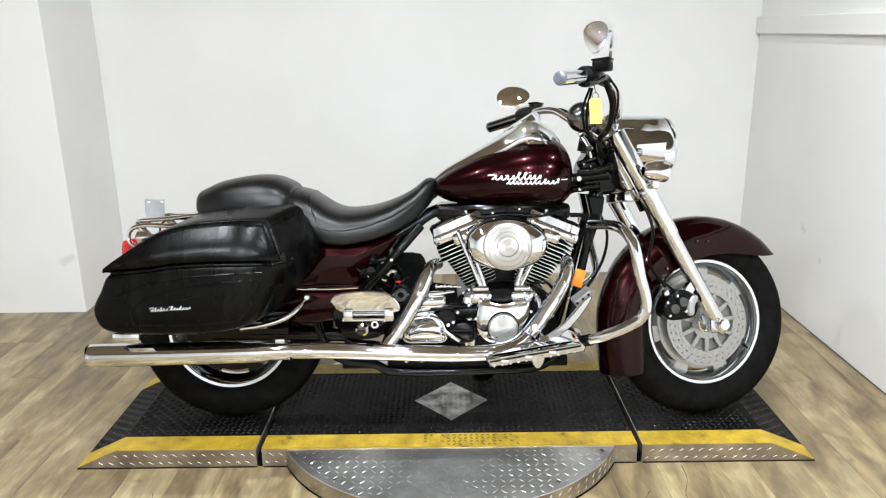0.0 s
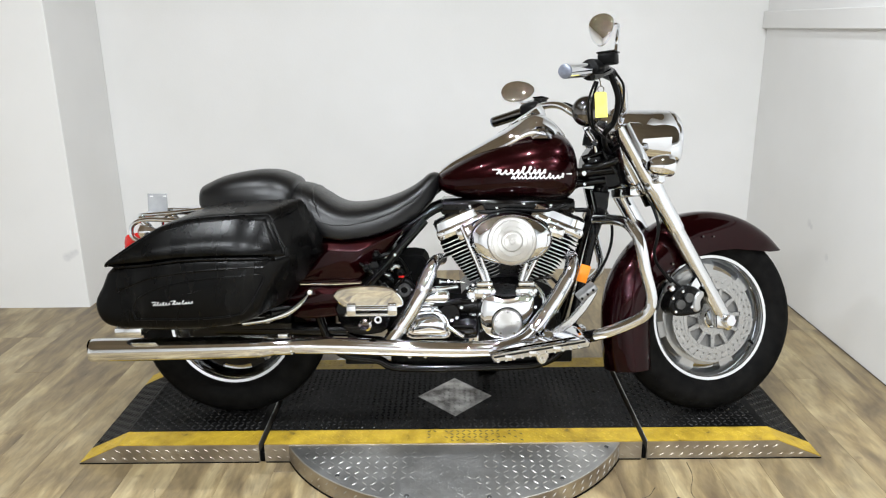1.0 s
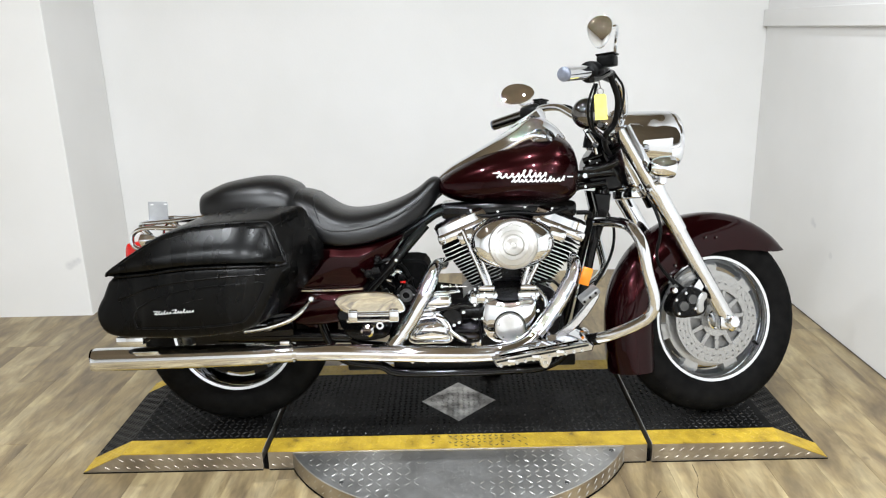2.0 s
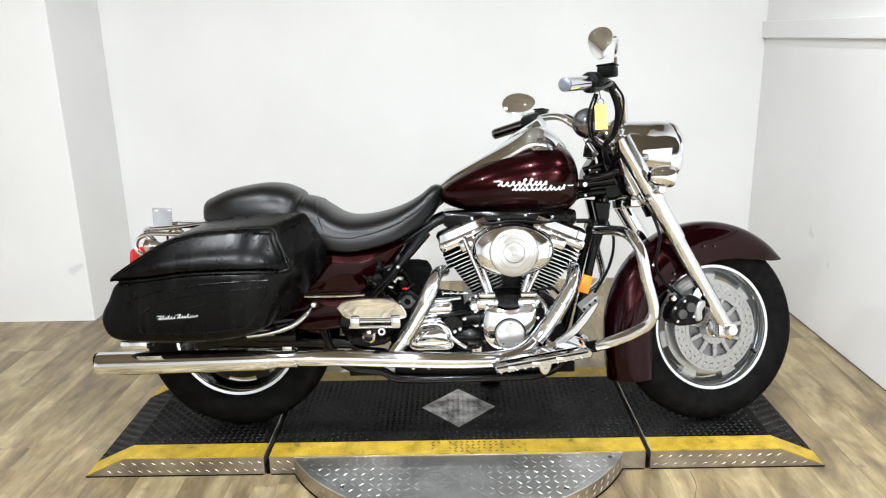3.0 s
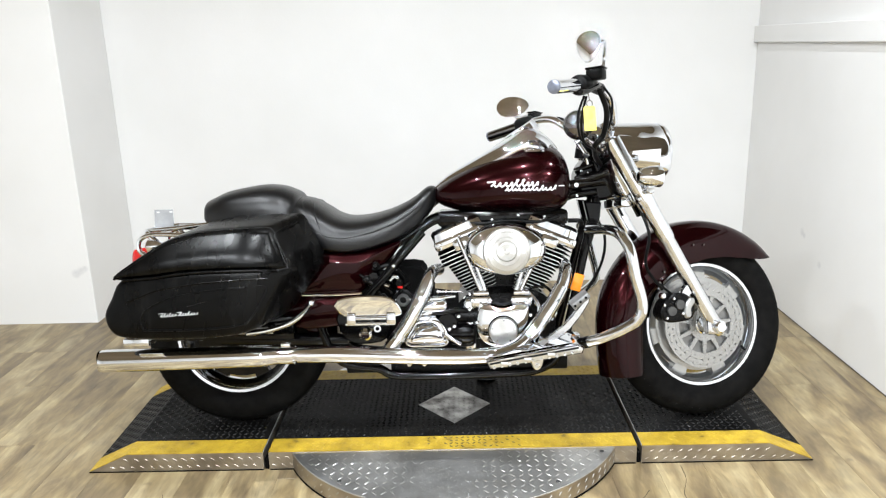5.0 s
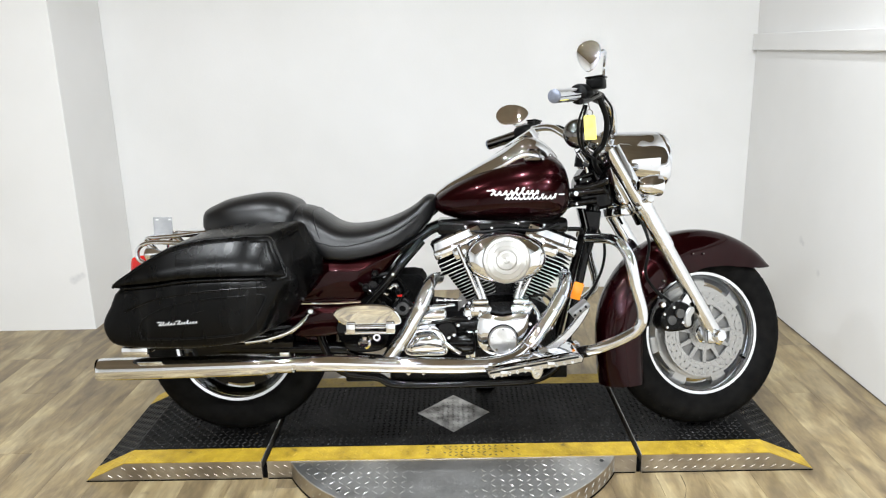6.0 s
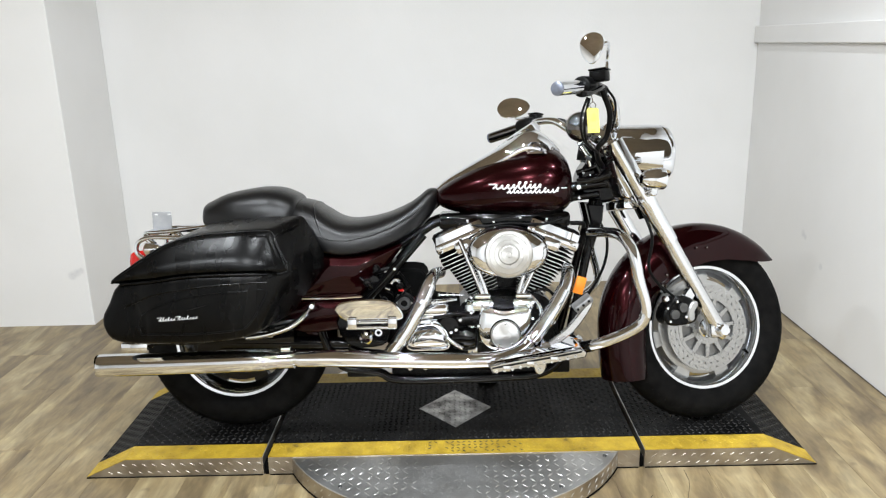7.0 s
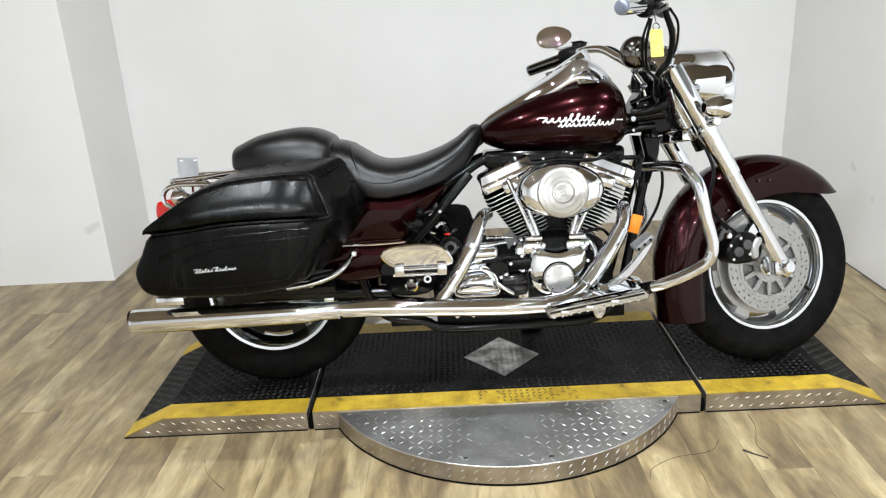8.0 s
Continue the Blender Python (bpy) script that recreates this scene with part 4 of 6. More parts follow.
def scribble(x0, x1, z0, z1, step, slope, seed):
    """The line of a running script: slanted loops of uneven height."""
    rr, pts, x = random.Random(seed), [], x0
    while x < x1:
        h = (z1 - z0) * rr.choice((0.5, 0.55, 0.6, 1.0))
        base = z0 + (x - x0) * slope
        pts += [(x, base), (x + step * 0.55 + h * 0.45, base + h), (x + step * 0.30 + h * 0.35, base + h * 0.9), (x + step * 0.75, base + h * 0.08)]
        x += step * rr.uniform(0.85, 1.2)
    return pts


for x0, x1, z0, z1, step, seed, r in ((0.146, 0.292, 0.803, 0.8225, 0.0165, 5, 0.0030), (0.190, 0.350, 0.789, 0.802, 0.0135, 8, 0.0026)):
    pts = [(x, on_tank(x, z) - 0.0008, z) for x, z in scribble(x0, x1, z0, z1, step, 0.0, seed)]
    part("emblem", tube(B(), pts, r, 6, 3), WHITE_INK, tank, "silver-white raised emblem script")
for x0, x1, z0, z1 in ((0.132, 0.158, 0.815, 0.819), (0.352, 0.378, 0.800, 0.803)):
    bm = B()
    script_bar(bm, x0, x1, z0, z1, on_tank(0.5 * (x0 + x1), z0) - 0.0014, 0.4)
    part("emblem_flourish", bm, WHITE_INK, tank, "silver-white end stroke of the emblem", smooth=False)

# ---- seats ----
def seat_ring(x, top, low, w, n=36):
    out = []
    for k in range(n):
        a = 2 * math.pi * k / n
        c, s = math.cos(a), math.sin(a)
        if s >= 0:
            out.append((x, w * math.copysign(abs(c) ** 0.75, c), low + (top - low) * s ** 0.70))
        else:
            out.append((x, w * math.copysign(abs(c) ** 0.5, c), low - 0.018 * abs(s) ** 0.8))
    return out


RIDER = [(-0.520, 0.770, 0.690, 0.120), (-0.500, 0.779, 0.665, 0.150), (-0.457, 0.776, 0.645, 0.172), (-0.412, 0.752, 0.628, 0.182), (-0.368, 0.724, 0.618, 0.187), (-0.320, 0.712, 0.616, 0.187), (-0.246, 0.718, 0.626, 0.178), (-0.169, 0.741, 0.648, 0.155), (-0.108, 0.772, 0.680, 0.120), (-0.066, 0.804, 0.722, 0.085), (-0.040, 0.806, 0.758, 0.055), (-0.030, 0.795, 0.775, 0.030)]
PILLION = [(-0.812, 0.755, 0.735, 0.050), (-0.806, 0.772, 0.724, 0.090), (-0.785, 0.784, 0.716, 0.122), (-0.722, 0.809, 0.710, 0.148), (-0.622, 0.825, 0.704, 0.160), (-0.560, 0.822, 0.700, 0.162), (-0.520, 0.808, 0.698, 0.155), (-0.497, 0.795, 0.700, 0.135), (-0.488, 0.775, 0.715, 0.10)]
seat = part("rider_seat", skin(RIDER, seat_ring), LEATHER, bike, "scooped black leather rider seat")
for x in (-0.478, -0.440):
    top, low, w = interp(RIDER, x)
    arc = [p for p in seat_ring(x, top + 0.0015, low, w + 0.0015) if p[2] > low - 0.001]
    arc.sort(key=lambda p: p[1])
    arc = [(p[0] + 0.05 * (1 - (p[2] - low) / (top - low)), p[1], p[2]) for p in arc]
    part("piping", tube(B(), arc, 0.0022, 8, 1), LEATHER, seat)
arc = []
for x in np.linspace(-0.42, -0.09, 14):
    top, low, w = interp(RIDER, x)
    arc.append((x, -w * 0.985, low + (top - low) * (0.30 + 0.25 * ((x + 0.42) / 0.33))))
part("piping", tube(B(), arc, 0.0020, 8, 2), LEATHER, seat)
part("passenger_seat", skin(PILLION, seat_ring), LEATHER, bike, "thick rounded black leather passenger pad")

# ---- saddlebags ----
BAG = round_outline([(-1.004, 0.464), (-0.988, 0.412), (-0.942, 0.390), (-0.842, 0.385), (-0.743, 0.384), (-0.640, 0.391), (-0.561, 0.408), (-0.520, 0.436), (-0.487, 0.492), (-0.457, 0.543), (-0.436, 0.588), (-0.54, 0.592), (-0.66, 0.592), (-0.76, 0.588), (-0.86, 0.578), (-0.949, 0.566), (-0.980, 0.515)], 3)
LID = round_outline([(-0.960, 0.572), (-0.918, 0.606), (-0.860, 0.642), (-0.800, 0.674), (-0.714, 0.696), (-0.609, 0.704), (-0.520, 0.706), (-0.486, 0.702), (-0.468, 0.662), (-0.440, 0.592), (-0.54, 0.590), (-0.66, 0.590), (-0.76, 0.586), (-0.86, 0.574)], 3)


def bag_at(side):
    def lean_in(x, z, y):
        """The flank is slightly bowed, and the nose of the bag turns in towards the wheel."""
        d = 1.0 - (abs(y) - 0.20) / 0.24
        curl = min(1.0, max(0.0, (x + 0.605) / 0.165)) ** 2 * max(0.0, 1.0 - d)
        x, y, z = x - 0.012 * curl, y * (1.0 - 0.125 * curl), z - 0.006 * curl
        tilt = 0.055 * (1.0 - d) * max(0.0, (z - 0.60) / 0.10) ** 1.2
        x, y, z = x * (1.0 + tilt / 2.1), y - math.copysign(tilt, y), z - 0.10 * tilt
        nose = max(0.0, (x + 0.62) / 0.19)
        return (x + 0.045 * d * nose + 0.006 * d - 0.030 * (1.0 - d) * nose, y, z + 0.026 * d * max(0.0, (z - 0.58) / 0.12))

    layers = [(0.200, 0.012), (0.215, 0.0), (0.40, 0.0), (0.420, 0.002), (0.431, 0.0055), (0.437, 0.010), (0.440, 0.016)]
    body = part("saddlebag", padded(B(), BAG, [(y * side, d) for y, d in layers], 0.006 * side, lean_in), BAG_LEATHER, bike, "worn black leather saddlebag")
    layers = [(0.195, 0.012), (0.21, -0.003), (0.400, -0.006), (0.416, -0.0045), (0.428, 0.000), (0.434, 0.004), (0.438, 0.009)]
    lid = part("lid", padded(B(), LID, [(y * side, d) for y, d in layers], 0.007 * side, lean_in), BAG_LEATHER, body, "scuffed black leather lid with piping")
    low = [(-0.952, 0.577), (-0.86, 0.582), (-0.76, 0.594), (-0.66, 0.598), (-0.54, 0.598), (-0.450, 0.600)]
    high = [(-0.952, 0.580), (-0.905, 0.608), (-0.850, 0.640), (-0.790, 0.667), (-0.710, 0.688), (-0.609, 0.697), (-0.540, 0.699), (-0.492, 0.697)]
    rings = []
    for i in range(29):
        u = i / 28
        p, q = (np.array([np.interp(u, np.linspace(0, 1, len(c)), [k[j] for k in c]) for j in (0, 1)]) for c in (low, high))
        swell = 0.010 * min(1.0, u / 0.3) * max(0.0, 1 - u ** 6)
        front = [(*(p * (1 - v) + q * v), 0.4445 + swell * math.sin(math.pi * v ** 0.85)) for v in np.linspace(0, 1, 13)]
        rings.append([lean_in(x, z, y * side) for x, z, y in front] + [lean_in(x, z, 0.428 * side) for x, z, y in front[::-4]])
    part("lid_panel", loft(B(), rings), BAG_LEATHER, body, "padded flank of the lid")
    rim = [lean_in(p[0], p[1], 0.426 * side) for p in offset_outline(LID, -0.002)]
    part("piping", tube(B(), rim + rim[:1], 0.0026, 8, 1), BAG_LEATHER, body)
    part("lower_piping", tube(B(), [lean_in(p[0], p[1] - 0.003, 0.441 * side) for p in LID if p[1] < 0.600 and p[0] < -0.44], 0.0040, 8, 1), BAG_LEATHER, body)
    seam = [(-0.462, 0.700), (-0.475, 0.690), (-0.455, 0.645), (-0.435, 0.600)]
    part("piping", tube(B(), [lean_in(x, z, y * side) for (x, z), y in zip(seam, (0.30, 0.425, 0.436, 0.438))], 0.003, 8, 5), BAG_LEATHER, body)
    panel = [(-0.885, 0.420), (-0.890, 0.452), (-0.868, 0.482), (-0.80, 0.512), (-0.70, 0.530), (-0.60, 0.538), (-0.505, 0.540), (-0.525, 0.492), (-0.560, 0.448), (-0.600, 0.428), (-0.74, 0.418)]
    ring = [lean_in(x, z, 0.4435 * side) for x, z in panel]
    part("panel_seam", tube(B(), ring + ring[:1], 0.0032, 6, 4), BAG_LEATHER, body, "stitched seam of the bag's flank")
    line = [lean_in(x, z, 0.4430 * side) for x, z in ((-0.93, 0.50), (-0.84, 0.534), (-0.72, 0.552), (-0.60, 0.560), (-0.50, 0.562))]
    part("panel_seam", tube(B(), line, 0.0030, 6, 4), BAG_LEATHER, body)
    for xh, yh in ((-0.922, 0.392), (-0.60, 0.26)):
        part("latch", box(B(), (xh - 0.035, yh * side - 0.03, 0.366), (xh + 0.042, yh * side + 0.03, 0.390), 0.004), CHROME, body, "chrome mounting bracket")
    return body


for side in (-1, 1):
    # Black plate added to fill the dark space below the bag.
    plate = part("under_bag_plate", box(B(), (-0.955, 0.196 * side - 0.006, 0.330), (-0.500, 0.196 * side + 0.006, 0.404), 0.004), GLOSS_BLACK, bike, "black plate below the saddlebag")
    for bx, bw in ((-0.845, 0.006), (-0.812, 0.005), (-0.742, 0.030), (-0.655, 0.040), (-0.585, 0.022)):
        part("clip", box(B(), (bx - bw, 0.210 * side - 0.010, 0.352), (bx + bw, 0.210 * side + 0.010, 0.372), 0.003), POLISHED, plate, "polished metal clip")
right_bag = bag_at(-1)
bag_at(1)
for x0, x1, z0, seed in ((-0.832, -0.786, 0.458, 4), (-0.778, -0.722, 0.461, 9)):
    pts = [(x, -0.4462, z) for x, z in [(x0 - 0.004, z0 + 0.009), (x0 + 0.010, z0 + 0.0105)] + scribble(x0, x1, z0, z0 + 0.0095, 0.0082, 0.05, seed)]
    part("emblem", tube(B(), pts, 0.00085, 6, 3), WHITE_INK, right_bag, "small silver script")

# ---- side covers, tail ----
for side in (-1, 1):
    y = 0.165 * side
    cover = padded(B(), round_outline([(-0.52, 0.470), (-0.50, 0.585), (-0.40, 0.604), (-0.30, 0.606), (-0.215, 0.616), (-0.150, 0.632), (-0.175, 0.590), (-0.232, 0.530), (-0.285, 0.470), (-0.37, 0.466)], 4), [(y * 0.55, 0.003), (y * 0.86, 0.0), (y * 0.93, 0.003), (y * 0.96, 0.008)], 0.012 * side, lambda x, z, yy: (x, yy, z))
    panel = part("side_cover", cover, MAROON, bike, "glossy maroon side cover")
    part("trim_strip", tube(B(), [(-0.50, y * 1.02, 0.468), (-0.38, y * 1.03, 0.466), (-0.28, y * 1.02, 0.469)], 0.004, 8), CHROME, panel)
    low = padded(B(), round_outline([(-0.52, 0.360), (-0.52, 0.458), (-0.38, 0.458), (-0.262, 0.458), (-0.30, 0.405), (-0.355, 0.360)], 3), [(y * 0.5, 0.003), (y * 0.90, 0.0), (y * 0.95, 0.006)], 0.009 * side, lambda x, z, yy: (x, yy, z))
    part("lower_cover", low, MAROON, bike, "maroon lower side panel")
    part("fender_strut", tube(B(), [(-0.43, y * 1.3, 0.46), (-0.445, y * 1.7, 0.435), (-0.485, y * 1.85, 0.405), (-0.55, y * 1.9, 0.385), (-0.62, y * 1.9, 0.375)], 0.0085, 12), CHROME, bike, "curved chrome bag support rail")
    part("strut_knob", disc(B(), (-0.428, y * 1.55, 0.458), 0.009, 0.024, "y", 16), CHROME, bike)

tail = part("tail_lamp", slab(B(), round_outline([(-1.076, 0.560), (-1.076, 0.603), (-1.060, 0.618), (-1.015, 0.618), (-1.015, 0.557), (-1.045, 0.550)], 3), [(-0.05, 0.012), (-0.042, 0.002), (0.042, 0.002), (0.05, 0.012)]), RED, bike, "red tail lamp")
for side in (-1, 1):
    c = (-0.968, 0.135 * side, 0.635)
    s = part("rear_signal", lathe(B(), [(0, 0.036), (0.010, 0.034), (0.018, 0.020), (0.021, 0.0), (0.021, -0.012), (0, -0.012)], c, "x", 24), CHROME, bike, "chrome rear turn signal")
    part("lens", lathe(B(), [(0, -0.020), (0.013, -0.018), (0.019, -0.012), (0, -0.012)], c, "x", 24), RED, s, "red lens")
    part("signal_bar", tube(B(), [(-0.955, 0.13 * side, 0.648), (-0.99, 0.11 * side, 0.676), (-0.99, 0.02 * side, 0.676)], 0.010), CHROME, s)
for side in (-1, 1):
    part("rack_rail", tube(B(), [(-0.62, 0.115 * side, 0.705), (-0.76, 0.115 * side, 0.703), (-0.88, 0.112 * side, 0.692), (-0.985, 0.10 * side, 0.684), (-1.0, 0.06 * side, 0.683), (-1.0, 0.0, 0.683)], 0.0075, 12), CHROME, bike, "chrome luggage rail")
    part("rail_foot", tube(B(), [(-0.80, 0.115 * side, 0.70), (-0.80, 0.10 * side, 0.66), (-0.80, 0.095 * side, 0.60)], 0.007), CHROME, bike)
    part("tail_loop", tube(B(), [(-0.86, 0.13 * side, 0.668), (-0.965, 0.13 * side, 0.672), (-1.008, 0.13 * side, 0.655), (-1.012, 0.13 * side, 0.620), (-0.985, 0.13 * side, 0.60)], 0.0075), CHROME, bike, "chrome signal guard loop")
part("rack_plate", box(B(), (-0.90, -0.07, 0.690), (-0.70, 0.07, 0.704), 0.005), CHROME, bike, "flat chrome rack plate")
bm = box(B(), (-1.003, -0.012, 0.680), (-0.938, -0.009, 0.748), 0.0012, segs=1)
bracket = part("plate_bracket", bm, PLATE_BACK, bike, "small pale metal bracket with two slots")
for xs in (-0.994, -0.950):
    part("slot", box(B(), (xs, -0.0135, 0.737), (xs + 0.010, -0.0122, 0.741), 0), WHITE_INK, bracket)

# ---- exhaust ----
for side in (-1, 1):
    s = side
    muffler = part("muffler", tube(B(), [(-1.064, 0.335 * s, 0.303, 0.0325), (-1.060, 0.335 * s, 0.303, 0.0345), (-1.02, 0.335 * s, 0.304, 0.0348), (-0.90, 0.335 * s, 0.305, 0.0345), (-0.60, 0.335 * s, 0.309, 0.0335), (-0.545, 0.335 * s, 0.310, 0.030), (-0.515, 0.335 * s, 0.311, 0.0255)], n=32, steps=4), CHROME, bike, "long straight chrome muffler")
    part("muffler_clamp", tube(B(), [(-0.520, 0.335 * s, 0.311), (-0.472, 0.335 * s, 0.312)], 0.0285, 24), CHROME, muffler)
    part("clamp_bolt", box(B(), (-0.510, 0.335 * s - 0.012, 0.336), (-0.482, 0.335 * s + 0.012, 0.350), 0.003), CHROME, muffler)
pipe = part("exhaust_pipe", tube(B(), [(0.372, -0.05, 0.545), (0.382, -0.15, 0.532), (0.362, -0.20, 0.480), (0.324, -0.21, 0.425), (0.284, -0.22, 0.370), (0.244, -0.24, 0.325), (0.195, -0.275, 0.300), (0.12, -0.305, 0.292), (0.0, -0.32, 0.294), (-0.20, -0.325, 0.303), (-0.35, -0.332, 0.311), (-0.475, -0.335, 0.312)], 0.0215, 24, 6), CHROME, bike, "chrome front exhaust header")
part("heat_shield", tube(B(), [(0.118, -0.313, 0.290, 0.0235), (0.0, -0.326, 0.293, 0.0245), (-0.20, -0.331, 0.302, 0.0245), (-0.34, -0.337, 0.310, 0.0248), (-0.46, -0.339, 0.312, 0.0245)], n=28), CHROME, pipe, "long chrome heat shield")
part("heat_shield", tube(B(), [(0.362, -0.205, 0.484, 0.0240), (0.328, -0.216, 0.425, 0.0245), (0.288, -0.226, 0.370, 0.0245), (0.251, -0.243, 0.328, 0.0240)], n=28), CHROME, pipe, "curved chrome heat shield")
rear_pipe = part("exhaust_pipe", tube(B(), [(-0.030, -0.12, 0.535), (-0.045, -0.19, 0.540), (-0.062, -0.250, 0.520), (-0.086, -0.272, 0.465), (-0.128, -0.286, 0.390), (-0.180, -0.305, 0.318), (-0.23, -0.318, 0.302)], 0.0195, 24, 6), CHROME, bike, "chrome rear exhaust header")
part("heat_shield", tube(B(), [(-0.062, -0.256, 0.517, 0.0225), (-0.090, -0.277, 0.458, 0.0240), (-0.130, -0.291, 0.388, 0.0240), (-0.187, -0.310, 0.310, 0.0230)], n=28), CHROME, rear_pipe, "slanted chrome heat shield")
for t0 in ((-0.082, -0.276, 0.474), (-0.150, -0.302, 0.358)):
    part("hose_clamp", tube(B(), [t0, (t0[0] - 0.006, t0[1] - 0.002, t0[2] - 0.012)], 0.0245, 20), POLISHED, rear_pipe)
part("exhaust_pipe", tube(B(), [(-0.23, 0.318, 0.302), (-0.35, 0.332, 0.311), (-0.475, 0.335, 0.312)], 0.0215, 20), CHROME, bike)

# ---- frame ----
for side in (-1, 1):
    part("frame_tube", tube(B(), [(0.515, 0.035 * side, 0.800), (0.492, 0.055 * side, 0.715), (0.452, 0.075 * side, 0.560), (0.415, 0.085 * side, 0.400), (0.372, 0.10 * side, 0.250), (0.30, 0.11 * side, 0.190), (0.16, 0.12 * side, 0.180), (-0.16, 0.12 * side, 0.178), (-0.24, 0.12 * side, 0.205), (-0.36, 0.12 * side, 0.230), (-0.42, 0.12 * side, 0.330), (-0.44, 0.12 * side, 0.480)], 0.0148, 16, 5), GLOSS_BLACK, bike, "gloss black frame cradle tube")
    part("frame_rail", tube(B(), [(0.50, 0.03 * side, 0.800), (0.30, 0.05 * side, 0.730), (0.0, 0.08 * side, 0.705), (-0.10, 0.10 * side, 0.660), (-0.22, 0.12 * side, 0.600), (-0.40, 0.13 * side, 0.580), (-0.90, 0.13 * side, 0.600)], 0.015, 14, 5), GLOSS_BLACK, bike, "gloss black upper frame rail")
    part("gusset", slab(B(), [(0.455, 0.745), (0.512, 0.740), (0.507, 0.690), (0.478, 0.600), (0.463, 0.600), (0.470, 0.680)], [(0.050 * side, 0.0), (0.082 * side, 0.0), (0.090 * side, 0.004)]), GLOSS_BLACK, bike, "black frame gusset")
    part("swing_arm", tube(B(), [(-0.34, 0.10 * side, 0.300), (-0.55, 0.115 * side, 0.310), (-0.76, 0.115 * side, 0.316)], 0.022, 12), GLOSS_BLACK, bike, "black swing arm")
    part("shock_absorber", tube(B(), [(-0.69, 0.15 * side, 0.34), (-0.62, 0.15 * side, 0.50)], 0.024, 14), GLOSS_BLACK, bike, "black rear shock absorber")
neck = part("steering_head", tube(B(), [(0.605 + 0.075, 0, 0.70), (0.605, 0, 0.85), (0.555, 0, 0.955)], 0.036, 20), GLOSS_BLACK, bike, "black steering head")
part("neck_cover", slab(B(), round_outline([(0.440, 0.850), (0.48, 0.895), (0.540, 0.890), (0.555, 0.830), (0.565, 0.770), (0.520, 0.745), (0.455, 0.765), (0.435, 0.805)], 4), [(-0.060, 0.010), (-0.050, 0.0), (0.050, 0.0), (0.060, 0.010)]), GLOSS_BLACK, bike, "gloss black steering neck cover")
for (a, b, r) in (((0.41, -0.06, 0.800), (0.52, -0.075, 0.812), 0.017), ((0.415, -0.05, 0.765), (0.50, -0.07, 0.775), 0.012), ((0.43, -0.045, 0.845), (0.50, -0.065, 0.870), 0.010)):
    part("neck_tube", tube(B(), [a, b], r, 16), GLOSS_BLACK, bike, "short black neck tube")
    part("tube_cap", disc(B(), (a[0] + 0.02, a[1] - r, a[2]), r * 0.55, 0.010, "y", 14, 0.002), CHROME, bike)
# Small chrome studs stand in for glints on the black neck.
for bx, bz in ((0.470, 0.838), (0.500, 0.872), (0.530, 0.846), (0.545, 0.792), (0.488, 0.780), (0.515, 0.815)):
    part("neck_glint", disc(B(), (bx, -0.064, bz), 0.0045, 0.010, "y", 8, 0.002), CHROME, bike)
elbow = part("cable_elbow", tube(B(), [(0.436, -0.062, 0.945), (0.446, -0.066, 0.925), (0.462, -0.068, 0.898), (0.470, -0.064, 0.868)], 0.0095, 14), CHROME, bike, "chrome cable elbow at the steering neck")
for ex, ez, er in ((0.437, 0.944, 0.0125), (0.463, 0.896, 0.0120)):
    part("elbow_nut", disc(B(), (ex, -0.066, ez), er, 0.024, "y", 6, 0.002), CHROME, elbow)
bracket = part("clamp_bracket", slab(B(), round_outline([(0.500, 0.935), (0.552, 0.942), (0.566, 0.922), (0.556, 0.880), (0.540, 0.876), (0.536, 0.908), (0.502, 0.912)], 3), [(-0.074, 0.002), (-0.086, 0.0), (-0.090, 0.003)]), CHROME, bike, "chrome bracket under the handlebar clamp")
for ex, ez in ((0.512, 0.924), (0.536, 0.926), (0.552, 0.900)):
    part("bolt", disc(B(), (ex, -0.094, ez), 0.0065, 0.012, "y", 6, 0.001), CHROME, bracket)
part("wiring_sleeve", tube(B(), [(0.500, -0.070, 0.905), (0.492, -0.082, 0.872), (0.505, -0.084, 0.835), (0.530, -0.078, 0.800)], 0.0095, 12), GLOSS_BLACK, bike, "black sleeve of the handlebar wiring")
part("neck_brace", tube(B(), [(0.425, -0.072, 0.818, 0.010), (0.470, -0.080, 0.822, 0.015), (0.520, -0.084, 0.838, 0.017), (0.552, -0.082, 0.858, 0.012)], n=16, steps=5), GLOSS_BLACK, bike, "gloss black curved neck brace")
part("ignition_switch", tube(B(), [(0.455, -0.03, 0.885, 0.024), (0.462, -0.03, 0.925, 0.024), (0.465, -0.03, 0.935, 0.018)], n=20, steps=2), BLACK_PLASTIC, bike, "black ignition switch")
part("lower_clamp", box(B(), (0.535, -0.098, 0.775), (0.625, 0.098, 0.805), 0.012), GLOSS_BLACK, bike, "black lower fork clamp", STEER)
part("upper_clamp", box(B(), (0.485, -0.115, 0.905), (0.545, 0.115, 0.930), 0.010), CHROME, bike, "chrome upper fork clamp", STEER)
for side in (-1, 1):
    riser = part("bar_riser", tube(B(), [(0.50, 0.045 * side, 0.94), (0.518, 0.045 * side, 0.985)], 0.020, 16), CHROME, bike, "chrome handlebar riser", STEER)
    part("clamp_cap", disc(B(), (0.520, 0.045 * side, 0.976), 0.023, 0.034, "y", 20), CHROME, riser)
    part("bolt", disc(B(), (0.525, 0.045 * side, 1.002), 0.007, 0.012, "z", 6), CHROME, riser)

# ---- engine ----
CRANK = Vector((0.190, 0, 0.280))


